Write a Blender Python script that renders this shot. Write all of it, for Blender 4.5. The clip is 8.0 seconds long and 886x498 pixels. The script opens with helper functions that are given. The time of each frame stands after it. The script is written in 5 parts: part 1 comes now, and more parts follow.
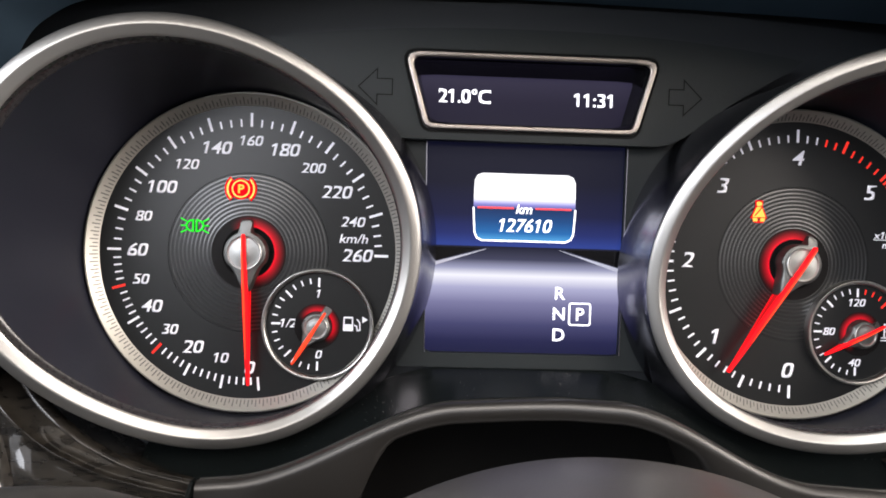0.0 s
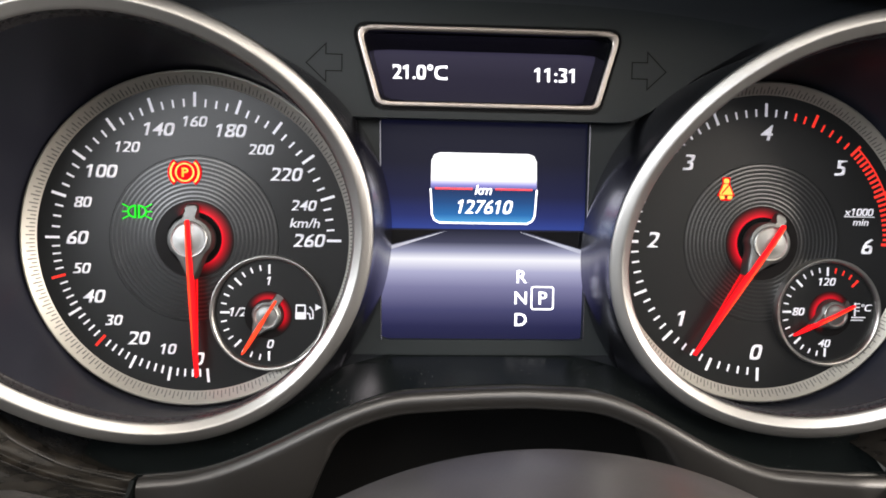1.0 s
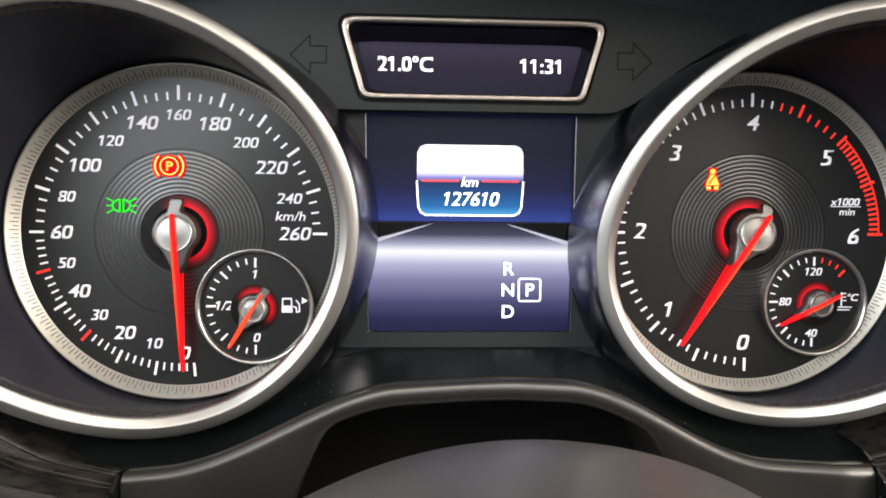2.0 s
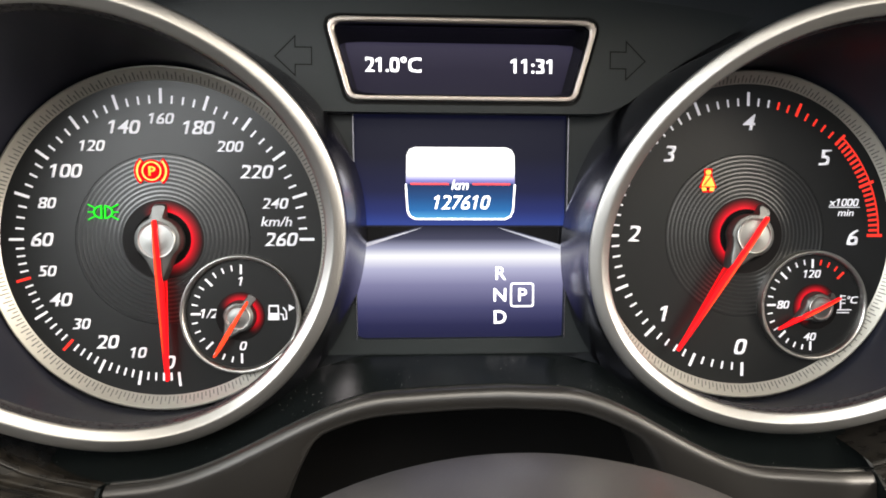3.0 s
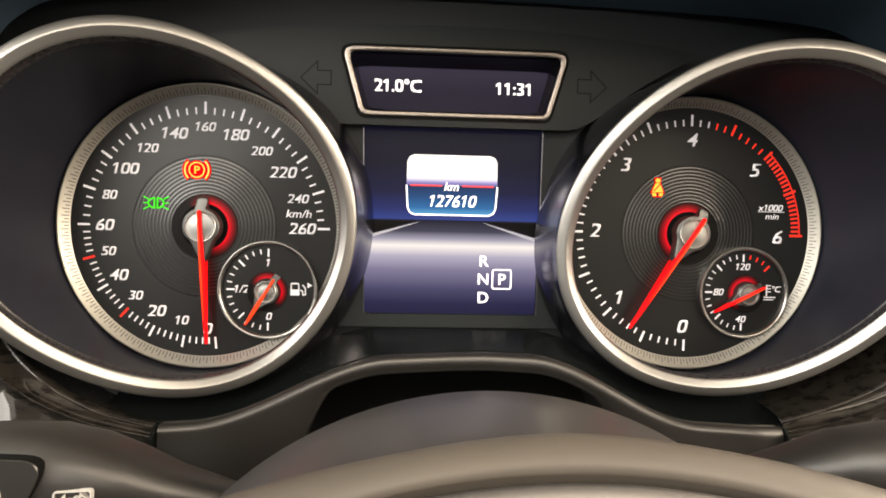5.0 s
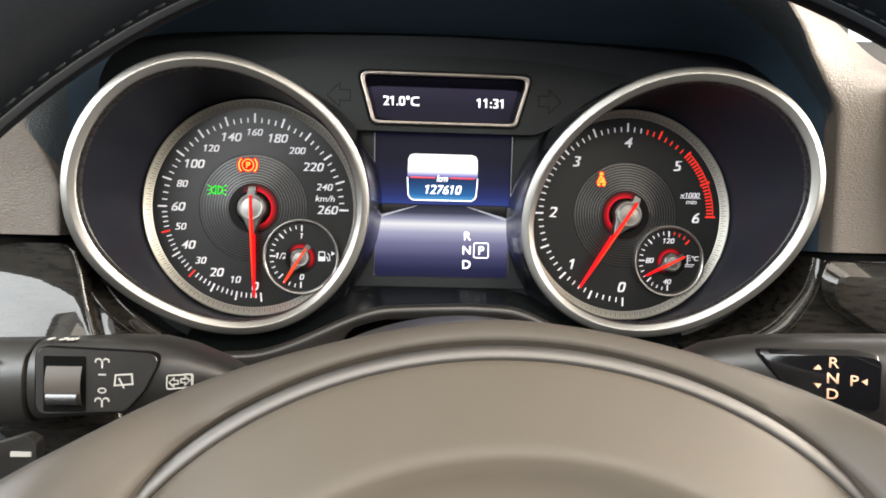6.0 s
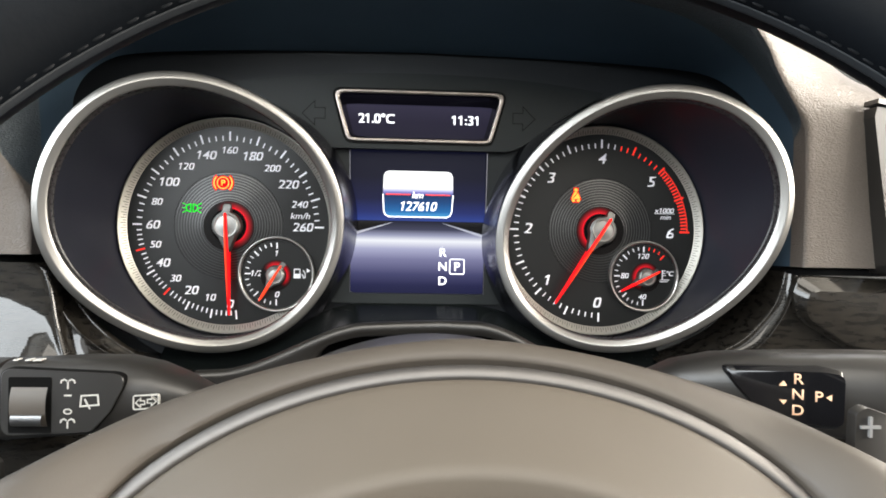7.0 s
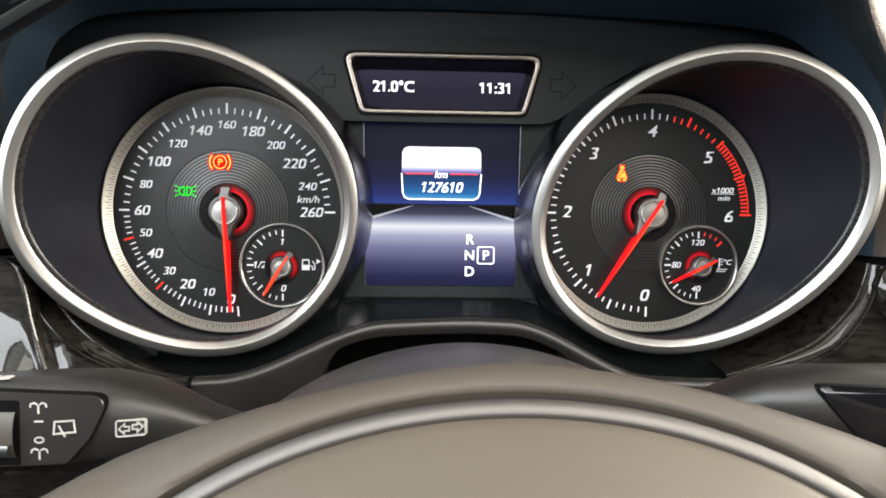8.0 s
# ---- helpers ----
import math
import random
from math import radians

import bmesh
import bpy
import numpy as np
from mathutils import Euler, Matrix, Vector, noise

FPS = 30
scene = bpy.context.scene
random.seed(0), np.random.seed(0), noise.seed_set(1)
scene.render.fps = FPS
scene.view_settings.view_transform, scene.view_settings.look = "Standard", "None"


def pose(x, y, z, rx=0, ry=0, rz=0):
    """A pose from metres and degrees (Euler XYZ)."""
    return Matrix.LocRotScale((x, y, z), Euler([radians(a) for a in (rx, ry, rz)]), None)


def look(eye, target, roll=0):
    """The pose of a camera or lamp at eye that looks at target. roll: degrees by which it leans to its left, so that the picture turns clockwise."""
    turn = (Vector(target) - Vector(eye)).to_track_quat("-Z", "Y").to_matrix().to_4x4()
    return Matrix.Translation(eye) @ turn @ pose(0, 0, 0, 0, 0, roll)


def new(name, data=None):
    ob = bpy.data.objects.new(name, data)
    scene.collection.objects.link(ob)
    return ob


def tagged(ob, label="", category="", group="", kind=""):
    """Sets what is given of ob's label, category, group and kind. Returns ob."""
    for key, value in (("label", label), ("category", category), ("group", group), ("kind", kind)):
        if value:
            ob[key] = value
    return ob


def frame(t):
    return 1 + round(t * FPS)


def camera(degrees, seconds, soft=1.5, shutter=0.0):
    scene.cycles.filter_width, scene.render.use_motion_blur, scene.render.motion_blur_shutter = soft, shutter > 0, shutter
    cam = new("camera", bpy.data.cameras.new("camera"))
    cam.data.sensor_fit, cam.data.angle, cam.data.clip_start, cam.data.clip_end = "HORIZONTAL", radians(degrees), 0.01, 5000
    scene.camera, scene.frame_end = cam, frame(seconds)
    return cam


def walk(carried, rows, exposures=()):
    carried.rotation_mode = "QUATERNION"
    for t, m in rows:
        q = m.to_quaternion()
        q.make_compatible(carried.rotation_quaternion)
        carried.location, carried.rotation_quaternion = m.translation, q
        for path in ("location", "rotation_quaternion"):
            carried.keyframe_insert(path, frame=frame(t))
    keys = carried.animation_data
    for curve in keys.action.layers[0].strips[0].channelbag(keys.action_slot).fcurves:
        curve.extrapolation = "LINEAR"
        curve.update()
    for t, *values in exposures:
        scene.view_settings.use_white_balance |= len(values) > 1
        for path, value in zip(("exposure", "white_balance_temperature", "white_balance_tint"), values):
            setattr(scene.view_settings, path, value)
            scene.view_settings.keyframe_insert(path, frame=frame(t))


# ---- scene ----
cam = camera(68.99, 8.0, soft=1.75)
PATH = [
    (0, (-0.03960, -0.23687, 0.00694), (0.0357, 1.7615, -0.0221), 1.68),
    (0.5, (-0.02826, -0.22957, 0.00663), (0.0669, 1.7674, -0.0496), 1.19),
    (1, (-0.02640, -0.22809, 0.00702), (0.0746, 1.7677, -0.0732), 0.88),
    (1.2, (-0.02273, -0.22489, 0.00540), (0.0819, 1.7674, -0.0818), 0.83),
    (2.5, (-0.02242, -0.22942, 0.00700), (0.0875, 1.7652, -0.0909), 0.28),
    (3, (-0.01897, -0.22294, 0.00784), (0.0922, 1.7715, -0.0907), 0.08),
    (3.5, (-0.01725, -0.21967, 0.00962), (0.0962, 1.7743, -0.0966), 0.06),
    (4, (-0.01766, -0.21996, 0.00973), (0.1023, 1.7737, -0.0950), 0.29),
    (4.5, (-0.01808, -0.22764, 0.00949), (0.1051, 1.7654, -0.1038), 0.79),
    (5, (-0.01991, -0.26902, 0.00535), (0.1006, 1.7252, -0.0868), 1.27),
    (6.3, (-0.01279, -0.36182, -0.00988), (0.0816, 1.6352, -0.0643), 1.33),
    (6.5, (-0.00991, -0.36389, -0.00915), (0.0904, 1.6330, -0.0558), 1.30),
    (7, (-0.00547, -0.35208, -0.00599), (0.1052, 1.6447, -0.0298), 1.06),
    (7.5, (-0.00510, -0.34233, -0.00972), (0.1302, 1.6523, -0.0659), 0.88),
    (8, (-0.01229, -0.30978, 0.00364), (0.0728, 1.6841, -0.1272), 0.76),
]
walk(cam, [(t, look(eye, target, roll)) for t, eye, target, roll in PATH],
     exposures=[(0, 0.0, 6350, 14), (1, 0.03, 6450, 12), (2.5, 0.16, 6600, 10), (4, 0.18, 6650, 8), (4.5, 0.16, 6750, 8), (5, 0.0, 7600, 12), (6.3, -0.05, 6450, 8), (7, -0.03, 6400, 8), (7.5, 0.05, 6400, 8), (8, -0.06, 6450, 8)])

# ---- light ----
world = bpy.data.worlds.new("sky")
scene.world = world
world.use_nodes = True
wn = world.node_tree
sky = wn.nodes.new("ShaderNodeTexSky")
sky.sky_type, sky.sun_disc = "NISHITA", False
sky.sun_elevation, sky.sun_rotation = radians(56), radians(27)
sky.dust_density, sky.air_density = 4.0, 0.6
pale = wn.nodes.new("ShaderNodeHueSaturation")
pale.inputs["Saturation"].default_value = 0.15
wn.links.new(sky.outputs[0], pale.inputs["Color"])
wn.links.new(pale.outputs[0], wn.nodes["Background"].inputs[0])
wn.nodes["Background"].inputs[1].default_value = 0.30

sun_data = bpy.data.lights.new("sun", "SUN")
sun_data.energy, sun_data.angle, sun_data.color = 0.8, radians(5), (1.0, 0.84, 0.66)
sun = new("sun", sun_data)
sun.matrix_world = look((0.55, 1.05, 1.90), (0.17, 0.0, 0.09))


def window_light(name, at, toward, sx, sy, watts, colour):
    data = bpy.data.lights.new(name, "AREA")
    data.shape, data.size, data.size_y, data.energy, data.color = "RECTANGLE", sx, sy, watts, colour
    ob = new(name, data)
    ob.matrix_world = look(at, toward)
    return ob


window_light("window_light_left", (-0.70, -0.80, 0.28), (0, -0.60, 0.0), 1.7, 0.46, 27.5, (0.93, 0.97, 1.0))
window_light("window_light_right", (1.06, -0.30, 0.28), (0, -0.16, 0.0), 1.3, 0.42, 52.0, (1.0, 0.91, 0.80))
window_light("window_light_rear", (0.0, -1.75, 0.26), (0, -0.2, 0.0), 1.2, 0.40, 2.0, (1.0, 0.95, 0.88))
# Added fill lamp below the closed headliner, for the metal and lacquer; no window there.
window_light("roof_fill_light", (0.30, -0.70, 0.50), (0.3, -0.55, -0.1), 1.2, 0.75, 15.0, (1.0, 0.92, 0.82))


# ---- materials ----
def material(name, colour, rough=0.5, metal=0.0, coat=0.0, grain=0.0, scale=800.0, mottle=0.12, bump=0.0,
             glow=None, glow_strength=0.0, cells=False, crease=(1.0, 1.0, 1.0), spec=0.5):
    """A principled material with broad mottling, fine grain in the roughness and optional relief."""
    m = bpy.data.materials.new(name)
    m.use_nodes = True
    nt = m.node_tree
    b = nt.nodes["Principled BSDF"]
    b.inputs["Metallic"].default_value = metal
    b.inputs["Coat Weight"].default_value = coat
    b.inputs["Coat Roughness"].default_value = 0.03
    b.inputs["Specular IOR Level"].default_value = spec
    coord = nt.nodes.new("ShaderNodeTexCoord")
    broad = nt.nodes.new("ShaderNodeTexNoise")
    broad.inputs["Scale"].default_value, broad.inputs["Detail"].default_value = 25.0, 4.0
    fine = nt.nodes.new("ShaderNodeTexNoise")
    fine.inputs["Scale"].default_value, fine.inputs["Detail"].default_value = scale, 3.0
    nt.links.new(coord.outputs["Object"], broad.inputs["Vector"])
    nt.links.new(coord.outputs["Object"], fine.inputs["Vector"])
    ramp = nt.nodes.new("ShaderNodeMix")
    ramp.data_type = "RGBA"
    dark = tuple(c * (1 - mottle) for c in colour)
    light = tuple(min(1.0, c * (1 + mottle)) for c in colour)
    ramp.inputs["A"].default_value, ramp.inputs["B"].default_value = (*dark, 1), (*light, 1)
    nt.links.new(broad.outputs[0], ramp.inputs["Factor"])
    nt.links.new(ramp.outputs["Result"], b.inputs["Base Color"])
    span = nt.nodes.new("ShaderNodeMapRange")
    span.inputs["To Min"].default_value, span.inputs["To Max"].default_value = max(0.02, rough - grain), min(1.0, rough + grain)
    nt.links.new(fine.outputs[0], span.inputs["Value"])
    nt.links.new(span.outputs[0], b.inputs["Roughness"])
    if bump:
        relief = nt.nodes.new("ShaderNodeBump")
        relief.inputs["Distance"].default_value, relief.inputs["Strength"].default_value = bump, 1.0
        if cells:
            cell = nt.nodes.new("ShaderNodeTexVoronoi")
            cell.feature = "DISTANCE_TO_EDGE"
            cell.inputs["Scale"].default_value = scale
            warp = nt.nodes.new("ShaderNodeVectorMath")
            warp.operation = "MULTIPLY_ADD"
            warp.inputs[1].default_value = (0.004, 0.004, 0.004)
            wrinkle = nt.nodes.new("ShaderNodeTexNoise")
            wrinkle.inputs["Scale"].default_value, wrinkle.inputs["Detail"].default_value = 170.0, 3.0
            nt.links.new(coord.outputs["Object"], wrinkle.inputs["Vector"])
            nt.links.new(wrinkle.outputs["Color"], warp.inputs[0])
            nt.links.new(coord.outputs["Object"], warp.inputs[2])
            longer = nt.nodes.new("ShaderNodeMapping")
            longer.inputs["Scale"].default_value = crease
            nt.links.new(warp.outputs[0], longer.inputs["Vector"])
            nt.links.new(longer.outputs[0], cell.inputs["Vector"])
            cap = nt.nodes.new("ShaderNodeMapRange")
            cap.inputs["From Max"].default_value = 0.22
            nt.links.new(cell.outputs["Distance"], cap.inputs["Value"])
            nt.links.new(cap.outputs[0], relief.inputs["Height"])
        else:
            nt.links.new(fine.outputs[0], relief.inputs["Height"])
        nt.links.new(relief.outputs[0], b.inputs["Normal"])
    if glow:
        b.inputs["Emission Color"].default_value = (*glow, 1)
        b.inputs["Emission Strength"].default_value = glow_strength
    return m


def screen_material(name, axis_low, axis_high, stops, strength):
    """A lit display whose colour runs from bottom to top through the given stops (height 0 to 1, colour)."""
    m = bpy.data.materials.new(name)
    m.use_nodes = True
    nt = m.node_tree
    b = nt.nodes["Principled BSDF"]
    b.inputs["Base Color"].default_value = (0.004, 0.004, 0.006, 1)
    b.inputs["Roughness"].default_value = 0.25
    b.inputs["Specular IOR Level"].default_value = 0.12
    coord = nt.nodes.new("ShaderNodeTexCoord")
    split = nt.nodes.new("ShaderNodeSeparateXYZ")
    nt.links.new(coord.outputs["Object"], split.inputs[0])
    span = nt.nodes.new("ShaderNodeMapRange")
    span.inputs["From Min"].default_value, span.inputs["From Max"].default_value = axis_low, axis_high
    nt.links.new(split.outputs["Z"], span.inputs["Value"])
    ramp = nt.nodes.new("ShaderNodeValToRGB")
    els = ramp.color_ramp.elements
    els[0].position, els[0].color = stops[0][0], (*stops[0][1], 1)
    els[1].position, els[1].color = stops[-1][0], (*stops[-1][1], 1)
    for p, c in stops[1:-1]:
        e = els.new(p)
        e.color = (*c, 1)
    nt.links.new(span.outputs[0], ramp.inputs[0])
    nt.links.new(ramp.outputs[0], b.inputs["Emission Color"])
    b.inputs["Emission Strength"].default_value = strength
    return m


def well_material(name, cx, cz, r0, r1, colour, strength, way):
    """Glow spilled round a needle hub, its fade put into the emission: brightest at radius r0 about (cx, cz), gone at
    r1; all in metres. It is kept to one side, way.
    """
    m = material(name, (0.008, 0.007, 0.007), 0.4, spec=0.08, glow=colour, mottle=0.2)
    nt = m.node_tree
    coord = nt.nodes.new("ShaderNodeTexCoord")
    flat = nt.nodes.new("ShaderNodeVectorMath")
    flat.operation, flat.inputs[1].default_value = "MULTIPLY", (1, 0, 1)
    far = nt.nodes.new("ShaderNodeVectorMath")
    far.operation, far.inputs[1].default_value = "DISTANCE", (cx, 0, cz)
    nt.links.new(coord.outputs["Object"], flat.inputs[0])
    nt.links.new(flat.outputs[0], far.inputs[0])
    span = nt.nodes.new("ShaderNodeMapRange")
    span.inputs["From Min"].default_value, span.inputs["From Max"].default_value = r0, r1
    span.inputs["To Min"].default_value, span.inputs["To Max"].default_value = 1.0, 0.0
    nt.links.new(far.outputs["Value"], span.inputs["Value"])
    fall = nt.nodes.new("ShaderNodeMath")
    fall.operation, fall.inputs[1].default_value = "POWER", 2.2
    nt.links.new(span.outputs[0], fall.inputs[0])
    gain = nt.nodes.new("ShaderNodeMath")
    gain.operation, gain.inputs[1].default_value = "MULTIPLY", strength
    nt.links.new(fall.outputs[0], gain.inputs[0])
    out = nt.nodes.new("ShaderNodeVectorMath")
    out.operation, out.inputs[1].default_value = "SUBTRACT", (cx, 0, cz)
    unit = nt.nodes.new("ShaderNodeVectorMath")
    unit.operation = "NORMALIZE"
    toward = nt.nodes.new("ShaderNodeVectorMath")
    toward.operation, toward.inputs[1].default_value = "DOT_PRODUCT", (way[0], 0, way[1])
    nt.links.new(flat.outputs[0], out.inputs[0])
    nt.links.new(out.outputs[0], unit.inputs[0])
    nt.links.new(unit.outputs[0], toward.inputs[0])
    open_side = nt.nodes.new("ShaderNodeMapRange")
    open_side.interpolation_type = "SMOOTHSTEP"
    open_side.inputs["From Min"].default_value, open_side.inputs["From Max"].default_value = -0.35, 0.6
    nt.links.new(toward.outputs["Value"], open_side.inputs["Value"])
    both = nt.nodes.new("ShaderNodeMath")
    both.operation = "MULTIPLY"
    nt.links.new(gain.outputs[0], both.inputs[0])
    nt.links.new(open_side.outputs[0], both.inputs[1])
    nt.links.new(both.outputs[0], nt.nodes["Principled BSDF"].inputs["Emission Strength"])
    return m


def wood_material(name):
    """Dark open-pored veneer under clear lacquer."""
    m = material(name, (0.05, 0.042, 0.034), 0.4, coat=1.0, grain=0.08, scale=900, mottle=0.35, spec=0.08)
    nt = m.node_tree
    b = nt.nodes["Principled BSDF"]
    coord = nt.nodes.new("ShaderNodeTexCoord")
    stretch = nt.nodes.new("ShaderNodeMapping")
    stretch.inputs["Scale"].default_value = (90.0, 200.0, 420.0)
    wave = nt.nodes.new("ShaderNodeTexNoise")
    wave.inputs["Scale"].default_value, wave.inputs["Detail"].default_value = 1.0, 8.0
    ramp = nt.nodes.new("ShaderNodeValToRGB")
    ramp.color_ramp.elements[0].position, ramp.color_ramp.elements[0].color = 0.35, (0.0045, 0.0040, 0.0034, 1)
    ramp.color_ramp.elements[1].position, ramp.color_ramp.elements[1].color = 0.7, (0.019, 0.0165, 0.0132, 1)
    nt.links.new(coord.outputs["Object"], stretch.inputs[0])
    nt.links.new(stretch.outputs[0], wave.inputs[0])
    nt.links.new(wave.outputs[0], ramp.inputs[0])
    nt.links.new(ramp.outputs[0], b.inputs["Base Color"])
    return m


def dusty_material(name, colour, rough):
    """Gloss black plastic with scattered pale dust specks."""
    m = material(name, colour, rough, grain=0.03, scale=500, spec=0.2)
    nt = m.node_tree
    b = nt.nodes["Principled BSDF"]
    base = b.inputs["Base Color"].links[0].from_socket
    coord = nt.nodes.new("ShaderNodeTexCoord")
    cell = nt.nodes.new("ShaderNodeTexVoronoi")
    cell.inputs["Scale"].default_value = 800.0
    ragged = nt.nodes.new("ShaderNodeTexNoise")
    ragged.inputs["Scale"].default_value, ragged.inputs["Detail"].default_value = 5000.0, 2.0
    nt.links.new(coord.outputs["Object"], ragged.inputs["Vector"])
    shift = nt.nodes.new("ShaderNodeVectorMath")
    shift.operation, shift.inputs[1].default_value = "MULTIPLY_ADD", (0.0005, 0.0005, 0.0005)
    nt.links.new(ragged.outputs["Color"], shift.inputs[0])
    nt.links.new(coord.outputs["Object"], shift.inputs[2])
    nt.links.new(shift.outputs[0], cell.inputs["Vector"])
    drift = nt.nodes.new("ShaderNodeTexNoise")
    drift.inputs["Scale"].default_value, drift.inputs["Detail"].default_value = 60.0, 3.0
    nt.links.new(coord.outputs["Object"], drift.inputs["Vector"])
    size = nt.nodes.new("ShaderNodeMapRange")
    size.inputs["From Min"].default_value, size.inputs["From Max"].default_value = 0.38, 0.66
    size.inputs["To Min"].default_value, size.inputs["To Max"].default_value = 0.02, 0.12
    nt.links.new(drift.outputs[0], size.inputs["Value"])
    near = nt.nodes.new("ShaderNodeMath")
    near.operation = "LESS_THAN"
    nt.links.new(size.outputs[0], near.inputs[1])
    nt.links.new(cell.outputs["Distance"], near.inputs[0])
    pick = nt.nodes.new("ShaderNodeSeparateColor")
    nt.links.new(cell.outputs["Color"], pick.inputs[0])
    some = nt.nodes.new("ShaderNodeMath")
    some.operation, some.inputs[1].default_value = "GREATER_THAN", 0.55
    nt.links.new(pick.outputs[0], some.inputs[0])
    both = nt.nodes.new("ShaderNodeMath")
    both.operation = "MULTIPLY"
    nt.links.new(near.outputs[0], both.inputs[0])
    nt.links.new(some.outputs[0], both.inputs[1])
    mix = nt.nodes.new("ShaderNodeMix")
    mix.data_type = "RGBA"
    mix.inputs["B"].default_value = (0.30, 0.29, 0.27, 1)
    nt.links.new(base, mix.inputs["A"])
    nt.links.new(both.outputs[0], mix.inputs["Factor"])
    nt.links.new(mix.outputs["Result"], b.inputs["Base Color"])
    return m


SATIN = material("satin_chrome", (0.405, 0.397, 0.38), 0.40, 1.0, grain=0.05, scale=1500, mottle=0.05)
SKIRT = material("dark_chrome_skirt", (0.24, 0.24, 0.275), 0.24, 1.0, grain=0.04, scale=900, mottle=0.06)
KNURL = material("knurled_silver", (0.40, 0.388, 0.348), 0.50, 0.85, grain=0.06, scale=1200, mottle=0.06)
KNURL_GAP = material("knurl_groove", (0.10, 0.10, 0.10), 0.5, 0.3)
SMALL_RING = material("small_ring_silver", (0.42, 0.41, 0.39), 0.30, 1.0, grain=0.06, scale=1200, mottle=0.06)
CAP = material("spun_aluminium", (0.30, 0.30, 0.29), 0.42, 1.0, grain=0.08, scale=900, mottle=0.05)
PEDESTAL = material("dull_aluminium", (0.15, 0.15, 0.146), 0.48, 1.0, grain=0.06, scale=900, mottle=0.06)
CAP_DARK = material("cast_aluminium", (0.17, 0.17, 0.17), 0.36, 1.0, grain=0.08, scale=900, mottle=0.08)
DIAL = material("dial_black", (0.0075, 0.0078, 0.0080), 0.36, grain=0.05, scale=1500, mottle=0.1, spec=0.35)
GROOVE = material("grooved_black", (0.015, 0.015, 0.015), 0.30, grain=0.0, scale=300, mottle=0.05, spec=1.0)
TUBE = material("lip_black", (0.022, 0.021, 0.023), 0.28, grain=0.06, scale=600, spec=0.5)
FUNNEL = material("funnel_violet_black", (0.0155, 0.0165, 0.0245), 0.32, grain=0.04, scale=500, spec=0.3)
PANEL = material("matte_panel_black", (0.0080, 0.0108, 0.0116), 0.5, grain=0.05, scale=2500, mottle=0.1, bump=0.00002, spec=0.3)
ARROW = material("unlit_symbol_black", (0.003, 0.003, 0.003), 0.6, spec=0.08)
PIANO = dusty_material("dusty_gloss_black", (0.0038, 0.0048, 0.0048), 0.16)
SOFT = material("soft_touch_black", (0.0115, 0.0105, 0.0095), 0.30, grain=0.05, scale=3500, mottle=0.12, bump=0.00001, spec=0.9)
FLOCK = material("flocked_hood_lining", (0.034, 0.060, 0.088), 0.8, grain=0.05, scale=3000, mottle=0.2, spec=0.3)
HOOD = material("hood_black", (0.010, 0.013, 0.017), 0.6, grain=0.08, scale=1800, mottle=0.15, bump=0.00004)
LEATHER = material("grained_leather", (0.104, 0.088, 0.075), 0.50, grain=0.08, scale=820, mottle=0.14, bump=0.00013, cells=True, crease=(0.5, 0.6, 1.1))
# The same hood leather with its shade put into the colour.
SHADED_LEATHER = material("shaded_leather", (0.038, 0.048, 0.056), 0.42, grain=0.08, scale=820, mottle=0.2, bump=0.00013, cells=True, crease=(0.5, 0.6, 1.1))
WHEEL_LEATHER = material("wheel_leather", (0.0026, 0.0037, 0.0054), 0.55, grain=0.10, scale=420, mottle=0.6, spec=0.10, bump=0.00008)
THREAD = material("grey_thread", (0.0045, 0.0056, 0.0074), 0.6, spec=0.2, grain=0.1, scale=2500, mottle=0.5)
PAD = material("airbag_cover", (0.093, 0.079, 0.063), 0.46, grain=0.05, scale=3000, mottle=0.08, bump=0.00003)
SHELL = material("hub_shell_plastic", (0.070, 0.060, 0.050), 0.5, grain=0.05, scale=2200, mottle=0.1, bump=0.00003)
COLUMN = material("column_plastic", (0.040, 0.037, 0.037), 0.36, grain=0.05, scale=2200, mottle=0.1, bump=0.00002)
STALK = material("stalk_plastic", (0.016, 0.0148, 0.0135), 0.38, grain=0.06, scale=2600, mottle=0.1, bump=0.00002, spec=0.75)
RING = material("satin_ring", (0.19, 0.183, 0.178), 0.54, 1.0, grain=0.05, scale=1500, mottle=0.05)
FRAME = material("satin_frame", (0.43, 0.385, 0.35), 0.36, 1.0, grain=0.05, scale=1500, mottle=0.05)
GLOSS = material("gloss_black", (0.006, 0.006, 0.007), 0.06, grain=0.02, scale=400)
WOOD = wood_material("lacquered_dark_wood")
# Near-black; in some gaps and hollows it stands in for shade.
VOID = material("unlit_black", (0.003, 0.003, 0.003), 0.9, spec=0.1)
LINING = material("cabin_lining", (0.62, 0.60, 0.56), 0.85, grain=0.05, scale=700, mottle=0.1)
DOOR = material("door_lining", (0.05, 0.048, 0.046), 0.7, grain=0.05, scale=900, mottle=0.15)
CARPET = material("cabin_carpet", (0.05, 0.05, 0.05), 0.9, grain=0.05, scale=900, mottle=0.2)
WHITE = material("backlit_white", (0.6, 0.6, 0.62), 0.5, glow=(0.90, 0.88, 1.0), glow_strength=0.33, mottle=0.03)
PRINT = material("white_print", (0.5, 0.49, 0.46), 0.5, mottle=0.05)
PRINT_DIM = material("grey_print", (0.22, 0.22, 0.22), 0.5, mottle=0.05)
PRINT_AMBER = material("amber_print", (0.75, 0.46, 0.30), 0.5, mottle=0.05, glow=(1.0, 0.62, 0.42), glow_strength=0.18)
